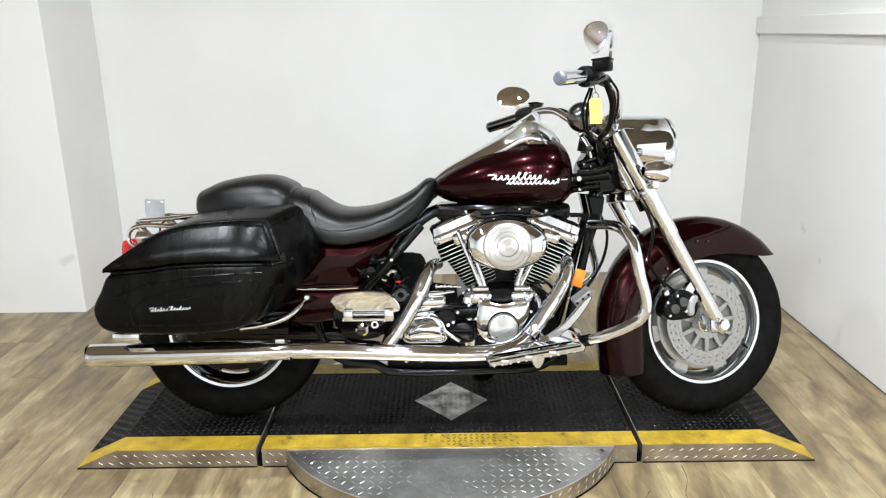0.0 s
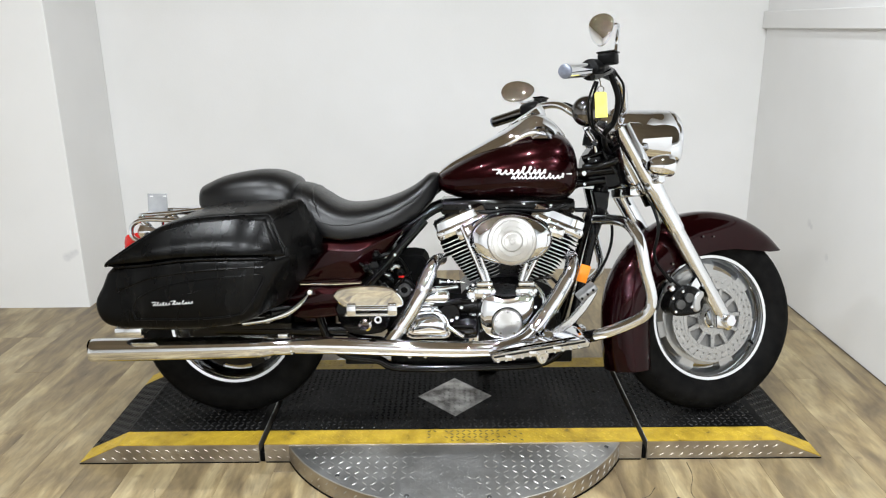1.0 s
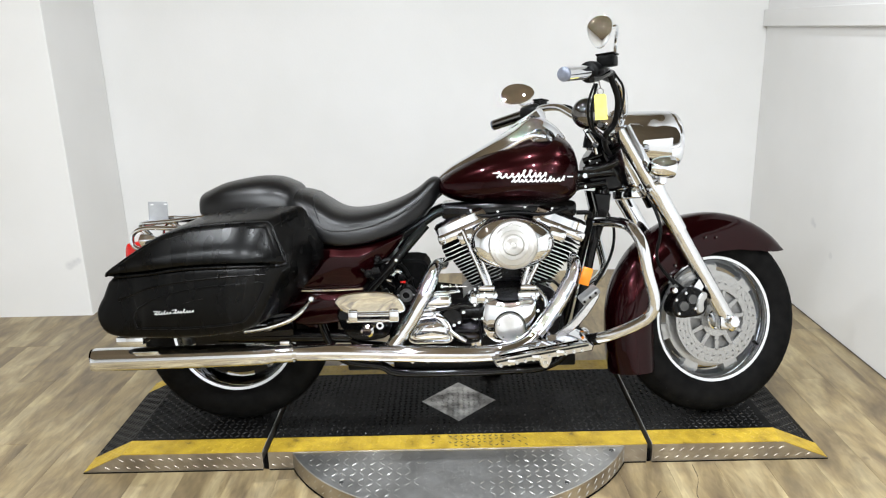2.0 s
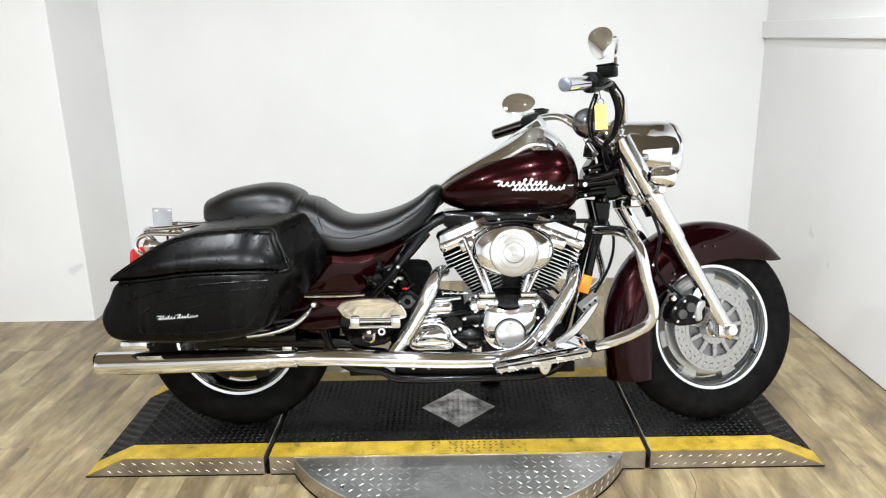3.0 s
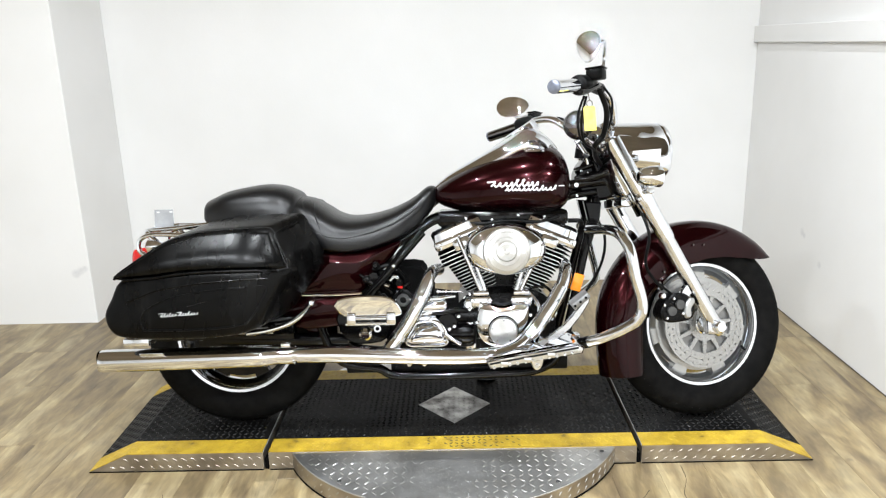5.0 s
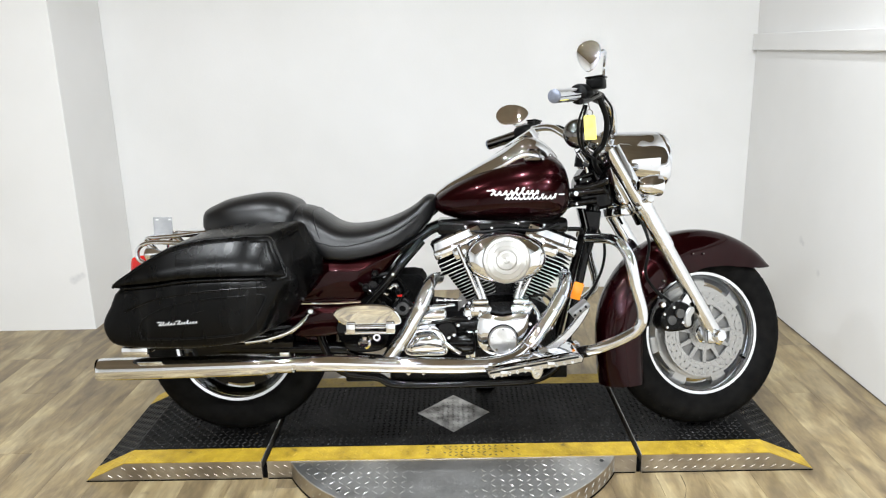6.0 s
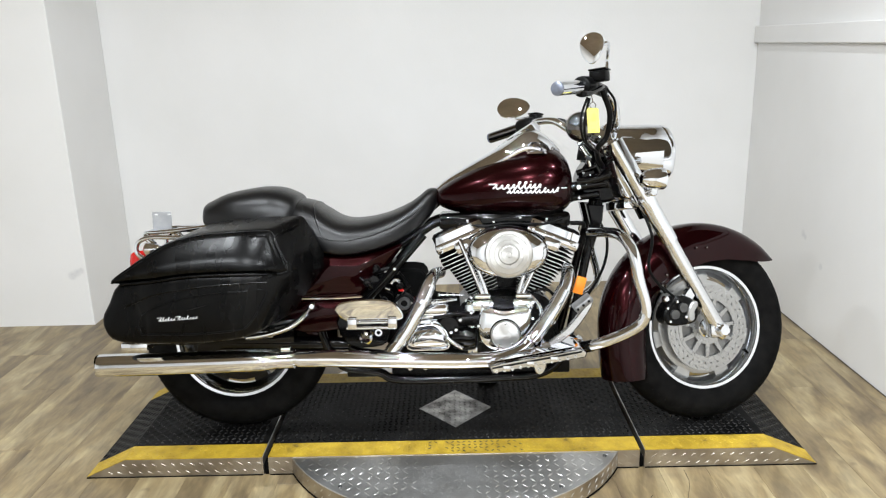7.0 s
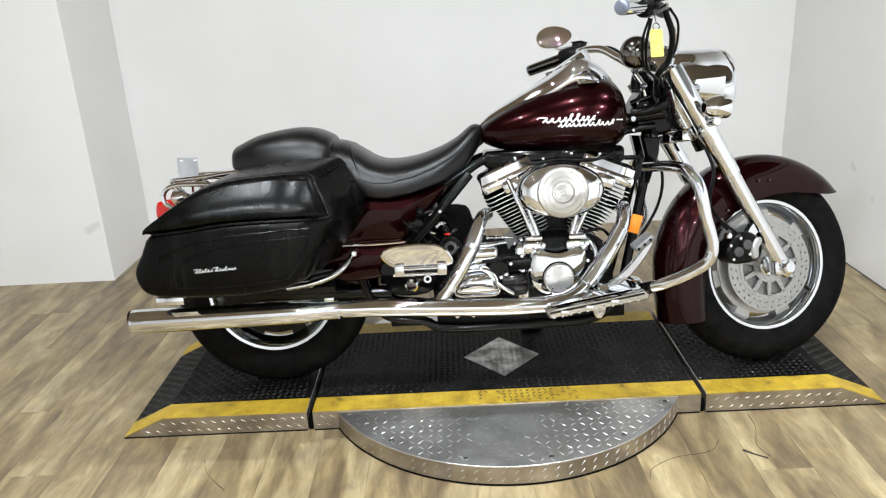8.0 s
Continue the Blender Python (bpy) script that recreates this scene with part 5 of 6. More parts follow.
def fin_mesh(w, d, t):
    bm = slab(B(), round_outline([(-w, -d), (-w * 0.5, -d * 1.04), (0, -d * 1.05), (w * 0.5, -d * 1.04), (w, -d), (w * 1.04, 0), (w, d), (0, d * 1.05), (-w, d), (-w * 1.04, 0)], 2), [(-t / 2, 0.0005), (-t * 0.40, 0.0), (t * 0.40, 0.0), (t / 2, 0.0005)], lambda x, y, z: (x, y, z))
    me = mesh_of("fin", bm, GAP)
    me.materials.append(FIN_METAL)
    for f in me.polygons:
        f.material_index = 1 if abs(f.normal.z) < 0.3 else 0
    return me


FIN, HEAD_FIN = fin_mesh(0.061, 0.096, 0.0029), fin_mesh(0.088, 0.116, 0.0035)
for tilt, label in ((-22.5, "rear black cylinder with bright fin edges"), (22.5, "front black cylinder with bright fin edges")):
    up = Matrix.Translation(CRANK) @ Matrix.Rotation(radians(tilt), 4, "Y")
    cyl = part("cylinder", lathe(B(), [(0, 0.10), (0.040, 0.10), (0.040, 0.20), (0.055, 0.33), (0.055, 0.37), (0, 0.37)], (0, 0, 0), "z", 32), ENGINE_BLACK, bike, label, up)
    for k in range(13):
        fin = new("fin", FIN)
        fin.parent, fin.location, fin.scale = cyl, (0, 0, 0.164 + 0.0116 * k), (0.68 + 0.042 * k, 0.90 + 0.013 * k, 1)
    for k in range(4):
        fin = new("fin", HEAD_FIN)
        fin.parent, fin.location = cyl, (0, 0, 0.317 + 0.0136 * k)
    part("rocker_box", box(B(), (-0.090, -0.118, 0.370), (0.090, 0.105, 0.404), 0.010), CHROME, cyl, "chrome lower rocker box")
    part("rocker_cover", slab(B(), round_outline([(-0.084, -0.108), (0, -0.116), (0.084, -0.108), (0.088, 0), (0.082, 0.095), (0, 0.100), (-0.082, 0.095), (-0.088, 0)], 3), [(0.403, 0.0), (0.426, 0.002), (0.436, 0.012), (0.439, 0.030)], lambda x, y, z: (x, y, z)), CHROME, cyl, "chrome domed rocker cover")
    for bx in (-0.07, 0.0, 0.07):
        part("bolt", disc(B(), (bx, -0.121, 0.392), 0.006, 0.012, "y", 6, 0.001), CHROME, cyl)
    part("head_bolt_cover", box(B(), (-0.030, -0.150, 0.350), (0.030, -0.105, 0.388), 0.010), CHROME, cyl)

column = part("case_flange", slab(B(), round_outline([(0.052, 0.268), (0.050, 0.350), (0.046, 0.430), (0.064, 0.446), (0.084, 0.430), (0.086, 0.350), (0.090, 0.270), (0.070, 0.256)], 3), [(-0.12, 0.0), (-0.160, 0.0), (-0.170, 0.005), (-0.173, 0.011)]), CHROME, bike, "polished crankcase flange")
for bz in (0.275, 0.318, 0.362, 0.410):
    part("bolt", disc(B(), (0.068, -0.176, bz), 0.0065, 0.012, "y", 8, 0.002), CHROME, column)
part("crankcase", slab(B(), round_outline([(0.02, 0.24), (0.0, 0.34), (0.04, 0.43), (0.12, 0.47), (0.24, 0.47), (0.33, 0.43), (0.355, 0.33), (0.33, 0.24), (0.20, 0.205), (0.08, 0.21)], 4), [(-0.14, 0.02), (-0.12, 0.0), (0.12, 0.0), (0.14, 0.02)]), ENGINE_BLACK, bike, "black engine crankcase")
cam_cover = slab(B(), round_outline([(0.092, 0.325), (0.086, 0.375), (0.098, 0.420), (0.125, 0.432), (0.175, 0.422), (0.225, 0.432), (0.258, 0.425), (0.262, 0.395), (0.252, 0.350), (0.225, 0.310), (0.175, 0.288), (0.125, 0.292)], 4), [(-0.13, 0.0), (-0.185, 0.0), (-0.200, 0.006), (-0.206, 0.020)])
cover = part("cam_cover", cam_cover, CHROME, bike, "chrome cam cover")
part("timer_recess", lathe(B(), [(0.0, -0.212), (0.046, -0.212), (0.0495, -0.206), (0.051, -0.196), (0.0, -0.196)], (0.174, 0, 0.344), "y", 40), GLOSS_BLACK, cover)
part("timer_cover", lathe(B(), [(0.0, -0.224), (0.030, -0.223), (0.042, -0.220), (0.046, -0.212), (0.046, -0.205), (0.0, -0.205)], (0.174, 0, 0.344), "y", 48), TURNED, cover, "round brushed timer cover")
for a in range(5):
    t = 2 * math.pi * a / 5 + 0.3
    part("screw", disc(B(), (0.174 + 0.036 * math.cos(t), -0.223, 0.344 + 0.036 * math.sin(t)), 0.0035, 0.004, "y", 8, 0.001), POLISHED, cover)
for bx, bz in ((0.094, 0.318), (0.090, 0.372), (0.104, 0.428), (0.250, 0.432), (0.262, 0.392), (0.240, 0.322), (0.150, 0.288)):
    part("bolt", disc(B(), (bx, -0.200, bz), 0.0055, 0.014, "y", 6, 0.001), CHROME, cover)
for bx, rods in ((0.106, (((0.036, 0.640), (0.108, 0.462)), ((0.070, 0.628), (0.120, 0.465)))), (0.236, (((0.312, 0.620), (0.232, 0.465)), ((0.272, 0.625), (0.220, 0.468))))):
    block = part("lifter_block", box(B(), (bx - 0.034, -0.180, 0.414), (bx + 0.034, -0.135, 0.452), 0.008), CHROME, bike, "chrome lifter block")
    part("lifter_cap", box(B(), (bx - 0.026, -0.182, 0.452), (bx + 0.026, -0.140, 0.470), 0.006), CHROME, block)
    for sx in (-0.028, 0.028):
        part("bolt", disc(B(), (bx + sx, -0.181, 0.440), 0.007, 0.014, "y", 6, 0.001), CHROME, block)
    for (x0, z0), (x1, z1) in rods:
        d = Vector((x1 - x0, 0, z1 - z0))
        q = Vector((x0, -0.158, z0)) + d * 0.55
        part("pushrod_tube", tube(B(), [(x0, -0.150, z0), (x1, -0.165, z1)], 0.0078, 14), CHROME, block, "chrome pushrod tube")
        part("tube_collar", tube(B(), [(*(q + d * 0.20), 0.0078), (*(q + d * 0.23), 0.0105), (*(q + d * 0.44), 0.0105)], n=14, steps=2), CHROME, block)

part("intake_manifold", slab(B(), round_outline([(0.10, 0.44), (0.10, 0.52), (0.07, 0.60), (0.12, 0.66), (0.25, 0.66), (0.295, 0.60), (0.26, 0.52), (0.25, 0.44)], 3), [(-0.085, 0.01), (-0.07, 0.0), (0.08, 0.0), (0.09, 0.01)]), ENGINE_BLACK, bike, "black intake parts between the cylinders")
part("engine_mount", slab(B(), round_outline([(-0.21, 0.42), (-0.212, 0.50), (-0.195, 0.538), (-0.15, 0.545), (-0.09, 0.540), (-0.070, 0.50), (-0.05, 0.42)], 2), [(-0.10, 0.008), (-0.09, 0.0), (0.09, 0.0), (0.10, 0.008)]), GAP, bike, "matt black rear engine mount")
# air cleaner
C = Vector((0.185, 0, 0.606))
air_prof = [(1.0, -0.150), (1.0, -0.205), (0.985, -0.222), (0.955, -0.232), (0.90, -0.240), (0.80, -0.247), (0.66, -0.251), (0.0, -0.252)]
rings = [[(C.x + 0.128 * r * math.cos(a), y, C.z + 0.081 * r * math.sin(a)) for a in (2 * math.pi * k / 64 for k in range(64))] for r, y in air_prof[:-1]]
cleaner = part("air_cleaner", loft(B(), rings), CHROME, bike, "oval chrome air cleaner cover")
part("cover_disc", lathe(B(), [(0.0745, -0.246), (0.0745, -0.256), (0.071, -0.260), (0.0625, -0.2612), (0.0615, -0.2585), (0.0595, -0.2585), (0.0585, -0.2618), (0.0460, -0.2628), (0.0452, -0.2605), (0.0438, -0.2605), (0.043, -0.2630), (0.033, -0.2632), (0.030, -0.2560), (0.025, -0.2560), (0.0235, -0.2640), (0.010, -0.2640), (0.009, -0.2605), (0.007, -0.2605), (0.006, -0.268), (0.0, -0.268)], C, "y", 56), TURNED, cleaner, "brushed round insert with a ring and screw")
part("backing_plate", disc(B(), (C.x, -0.150, C.z), 0.060, 0.04), BLACK_PLASTIC, cleaner)
part("intake", tube(B(), [(0.178, -0.13, 0.585), (0.178, -0.02, 0.56)], 0.032, 18), ENGINE_BLACK, cleaner)

# gearbox, starter, oil lines and other black parts behind the exhaust
gear = part("gearbox", slab(B(), round_outline([(-0.20, 0.27), (-0.21, 0.36), (-0.19, 0.41), (-0.11, 0.435), (0.0, 0.425), (0.06, 0.41), (0.07, 0.34), (0.05, 0.25), (-0.06, 0.22), (-0.16, 0.23)], 4), [(-0.145, 0.02), (-0.125, 0.0), (0.125, 0.0), (0.145, 0.02)]), GAP, bike, "matt black gearbox casing")
part("gearbox_cover", slab(B(), round_outline([(-0.140, 0.305), (-0.136, 0.350), (-0.112, 0.388), (-0.055, 0.396), (-0.018, 0.372), (-0.004, 0.330), (-0.010, 0.298), (-0.07, 0.292)], 4), [(-0.14, 0.0), (-0.178, 0.0), (-0.190, 0.006), (-0.192, 0.022), (-0.186, 0.030)]), CHROME, gear, "chrome gearbox side cover")
part("cover_pad", padded(B(), round_outline([(-0.122, 0.312), (-0.118, 0.344), (-0.098, 0.358), (-0.046, 0.360), (-0.024, 0.344), (-0.020, 0.314), (-0.07, 0.308)], 4), [(-0.185, 0.0), (-0.198, 0.0), (-0.203, 0.004)], -0.006, lambda x, z, y: (x, y, z)), CHROME, gear, "raised chrome pad of the cover")
rim_of_pad = [(x, -0.196, z) for x, z in round_outline([(-0.134, 0.302), (-0.129, 0.352), (-0.104, 0.374), (-0.044, 0.377), (-0.014, 0.352), (-0.009, 0.302), (-0.07, 0.297)], 4)]
part("cover_rib", tube(B(), rim_of_pad + rim_of_pad[:1], 0.0045, 8, 1), CHROME, gear)
part("cover_dome", padded(B(), round_outline([(-0.120, 0.392), (-0.108, 0.412), (-0.07, 0.424), (-0.032, 0.416), (-0.016, 0.394), (-0.07, 0.386)], 4), [(-0.15, 0.0), (-0.178, 0.0), (-0.184, 0.004)], -0.010, lambda x, z, y: (x, y, z)), CHROME, gear, "small chrome dome over the cover")
part("starter", tube(B(), [(-0.10, -0.165, 0.420, 0.024), (-0.085, -0.165, 0.421, 0.030), (-0.02, -0.165, 0.423, 0.030), (-0.005, -0.165, 0.424, 0.022)], n=20, steps=3), CHROME, gear, "chrome starter end")
part("starter_bolt", tube(B(), [(-0.058, -0.19, 0.450), (-0.020, -0.19, 0.452), (0.02, -0.17, 0.452)], 0.006, 10), CHROME, gear)
part("oil_filter_mount", tube(B(), [(0.005, -0.175, 0.330, 0.030), (0.06, -0.175, 0.330, 0.034), (0.078, -0.175, 0.330, 0.030)], n=20, steps=3), GLOSS_BLACK, gear)
part("oil_line", tube(B(), [(-0.13, -0.175, 0.405), (-0.04, -0.185, 0.402), (0.03, -0.180, 0.408), (0.085, -0.165, 0.400)], 0.009, 12), GLOSS_BLACK, gear)
part("starter_motor", lathe(B(), [(0.0, -0.040), (0.018, -0.040), (0.024, -0.034), (0.024, 0.026), (0.027, 0.028), (0.027, 0.036), (0.0, 0.036)], (0.056, -0.158, 0.385), "x", 24), ENGINE_BLACK, gear, "black starter motor")
part("filter_housing", slab(B(), round_outline([(0.020, 0.292), (0.020, 0.346), (0.036, 0.356), (0.084, 0.352), (0.086, 0.296), (0.060, 0.284)], 4), [(-0.14, 0.0), (-0.168, 0.0), (-0.178, 0.005), (-0.181, 0.014)]), ENGINE_BLACK, gear, "rounded black housing")
part("gear_rod", tube(B(), [(-0.012, -0.20, 0.335), (0.012, -0.205, 0.318), (0.038, -0.205, 0.302)], 0.007, 10), POLISHED, gear)
panel = part("side_panel", box(B(), (0.006, -0.172, 0.290), (0.050, -0.130, 0.398), 0.010), BLACK_PLASTIC, gear, "black ribbed side panel")
for rz in (0.308, 0.330, 0.352, 0.374):
    part("panel_rib", tube(B(), [(0.008, -0.172, rz), (0.048, -0.172, rz)], 0.0045, 10), GLOSS_BLACK, gear)
part("round_cover", disc(B(), (-0.005, -0.172, 0.368), 0.034, 0.03, "y", 28), GLOSS_BLACK, gear)
for bx, bz in ((0.032, 0.392), (0.018, 0.360), (0.002, 0.352), (0.062, 0.318), (-0.058, 0.384), (-0.118, 0.322), (-0.018, 0.330)):
    part("bolt", disc(B(), (bx, -0.196, bz), 0.0065, 0.016, "y", 8, 0.002), CHROME, gear)
for side in (-1, 1):
    part("frame_stay", tube(B(), [(-0.080, 0.150 * side, 0.662), (-0.150, 0.176 * side, 0.585), (-0.215, 0.180 * side, 0.510), (-0.275, 0.176 * side, 0.445)], 0.0145, 16, 5), GLOSS_BLACK, bike, "gloss black frame stay beside the side cover")
    part("stay_bolt", disc(B(), (-0.172, 0.196 * side, 0.560), 0.006, 0.010, "y", 8, 0.002), CHROME, bike)
part("battery_box", box(B(), (-0.34, -0.13, 0.36), (-0.185, 0.13, 0.56), 0.012), BLACK_PLASTIC, bike, "black electrics box")
for bx, bz, r in ((-0.205, 0.478, 0.026), (-0.240, 0.52, 0.018), (-0.175, 0.43, 0.020)):
    part("hose_fitting", disc(B(), (bx, -0.150, bz), r, 0.05, "y", 24), GLOSS_BLACK, bike)
part("wiring_loom", tube(B(), [(-0.30, -0.15, 0.56), (-0.24, -0.155, 0.545), (-0.19, -0.155, 0.555), (-0.15, -0.14, 0.52), (-0.13, -0.12, 0.46)], 0.008, 10), BLACK_PLASTIC, bike)
part("pivot_cover", disc(B(), (-0.268, -0.195, 0.342), 0.020, 0.05, "y", 24, 0.006), CHROME, bike, "round chrome pivot cap")
part("pivot_bracket", slab(B(), round_outline([(-0.36, 0.41), (-0.20, 0.41), (-0.20, 0.32), (-0.28, 0.30), (-0.34, 0.32)], 3), [(-0.13, 0.0), (-0.165, 0.0), (-0.175, 0.006)]), GLOSS_BLACK, bike, "black passenger board bracket")
part("oil_pan", box(B(), (-0.20, -0.11, 0.165), (0.30, 0.11, 0.225), 0.015), ENGINE_BLACK, bike, "black oil pan")
part("regulator", box(B(), (0.30, -0.10, 0.185), (0.395, 0.10, 0.245), 0.006), BLACK_PLASTIC, bike, "black finned regulator box")
part("lower_box", box(B(), (-0.345, -0.13, 0.192), (-0.235, -0.04, 0.232), 0.006), BLACK_PLASTIC, bike)
for bx in (-0.135, -0.085):
    part("drain_bolt", disc(B(), (bx, -0.128, 0.222), 0.009, 0.03, "y", 8, 0.002), CHROME, bike)
part("tank_tunnel", box(B(), (-0.03, -0.10, 0.672), (0.40, 0.10, 0.722), 0.012), GLOSS_BLACK, bike, "black parts under the tank")
# Row of small studs; the chrome ones stand in for sparkles under the tank.
for k in range(9):
    part("sparkle_stud", disc(B(), (0.02 + 0.043 * k, -0.104, 0.695 + 0.006 * (k % 3)), 0.0035 + 0.0015 * (k % 2), 0.014, "y", 12, 0.0015), CHROME if k % 2 else GLOSS_BLACK, bike)
part("fuel_hose", tube(B(), [(0.05, -0.108, 0.690), (0.12, -0.116, 0.682), (0.20, -0.118, 0.690), (0.30, -0.114, 0.684), (0.37, -0.106, 0.700)], 0.006, 10), BLACK_PLASTIC, bike)

# reflector on the frame
reflector = part("reflector", box(B(), (-0.017, -0.006, -0.029), (0.017, 0.006, 0.029), 0.003, Matrix.Translation((0.427, -0.108, 0.480)) @ pose(0, 0, 0, 0, 17, 0)), ORANGE, bike, "amber side reflector")

for fx, fy, fz, fr in ((0.286, -0.150, 0.420, 0.008), (0.305, -0.148, 0.395, 0.006), (0.322, -0.145, 0.430, 0.006), (0.272, -0.150, 0.445, 0.007), (0.070, -0.150, 0.455, 0.006), (0.055, -0.148, 0.432, 0.007),
                       (0.338, -0.140, 0.365, 0.006), (0.070, -0.160, 0.392, 0.007), (0.074, -0.165, 0.350, 0.006), (0.070, -0.165, 0.300, 0.007), (-0.150, -0.150, 0.420, 0.007), (-0.165, -0.150, 0.470, 0.006), (-0.225, -0.160, 0.500, 0.006)):
    part("case_bolt", disc(B(), (fx, fy, fz), fr, 0.014, "y", 8, 0.002), CHROME, bike)
part("breather_tube", tube(B(), [(0.265, -0.15, 0.455), (0.290, -0.165, 0.420), (0.290, -0.170, 0.385), (0.272, -0.165, 0.360)], 0.0065, 10), CHROME, bike, "short chrome breather tube")
part("oil_pressure_line", tube(B(), [(0.265, -0.14, 0.470), (0.315, -0.15, 0.475), (0.345, -0.15, 0.445)], 0.005, 10), GLOSS_BLACK, bike)
for k in range(3):
    part("relay", box(B(), (-0.300 + 0.038 * k, -0.152, 0.500 - 0.012 * k), (-0.272 + 0.038 * k, -0.128, 0.545 - 0.012 * k), 0.004), BLACK_PLASTIC, bike)
part("cable_clip", tube(B(), [(-0.205, -0.16, 0.545), (-0.175, -0.165, 0.560), (-0.150, -0.155, 0.590)], 0.006, 10), CHROME, bike)
rod = part("linkage_rod", tube(B(), [(-0.034, -0.165, 0.468), (0.044, -0.165, 0.466)], 0.0028, 10), POLISHED, bike, "thin polished linkage rod")
for rx in (-0.034, -0.008, 0.012):
    part("rod_joint", ellipsoid(B(), (rx, -0.166, 0.468), (0.0062, 0.0062, 0.0068), 14), CHROME, rod)
part("plug_lead", tube(B(), [(0.400, -0.09, 0.684), (0.440, -0.09, 0.682), (0.446, -0.08, 0.668)], 0.0075, 12), BLACK_PLASTIC, bike, "black plug lead")
for hx, hz, hr in ((-0.212, 0.455, 0.015), (-0.232, 0.560, 0.012), (-0.158, 0.500, 0.012), (-0.262, 0.515, 0.014)):
    nut = part("hex_fitting", disc(B(), (hx, -0.168, hz), hr, 0.030, "y", 6, 0.003), BLACK_PLASTIC, bike, "black hexagonal fitting")
    part("fitting_eye", disc(B(), (hx, -0.185, hz), hr * 0.55, 0.006, "y", 16, 0.001), GLOSS_BLACK, nut)
for pts in ([(-0.285, -0.168, 0.530), (-0.245, -0.178, 0.500), (-0.215, -0.176, 0.462), (-0.218, -0.170, 0.430)], [(-0.160, -0.165, 0.545), (-0.195, -0.176, 0.530), (-0.205, -0.176, 0.495), (-0.180, -0.172, 0.470)], [(-0.125, -0.160, 0.500), (-0.150, -0.172, 0.480), (-0.160, -0.172, 0.440), (-0.140, -0.165, 0.415)]):
    part("hose", tube(B(), pts, 0.0062, 10), GLOSS_BLACK, bike, "short black hose")
part("fuse_cap", tube(B(), [(-0.162, -0.178, 0.489), (-0.146, -0.180, 0.487)], 0.0042, 12), RED, bike, "small red cap")
flange = part("pipe_flange", slab(B(), round_outline([(-0.182, 0.446), (-0.146, 0.480), (-0.110, 0.446), (-0.144, 0.410)], 3), [(-0.150, 0.0), (-0.170, 0.0), (-0.174, 0.004)]), BLACK_PLASTIC, bike, "dark diamond-shaped pipe flange")
part("flange_ring", lathe(B(), [(0.011, -0.184), (0.018, -0.184), (0.021, -0.180), (0.021, -0.168), (0.011, -0.168)], (-0.146, 0, 0.445), "y", 28, True), ENGINE_GREY, flange, "dull grey ring")
for fx, fz in ((-0.170, 0.446), (-0.122, 0.446)):
    part("bolt", disc(B(), (fx, -0.176, fz), 0.0045, 0.008, "y", 6, 0.001), POLISHED, flange)
part("hose_clip", tube(B(), [(-0.186, -0.176, 0.512), (-0.172, -0.182, 0.524), (-0.160, -0.178, 0.518)], 0.0065, 10), CHROME, bike, "small chrome hose clip")
part("hose_clip", tube(B(), [(-0.204, -0.176, 0.497), (-0.188, -0.182, 0.492)], 0.0060, 10), CHROME, bike)

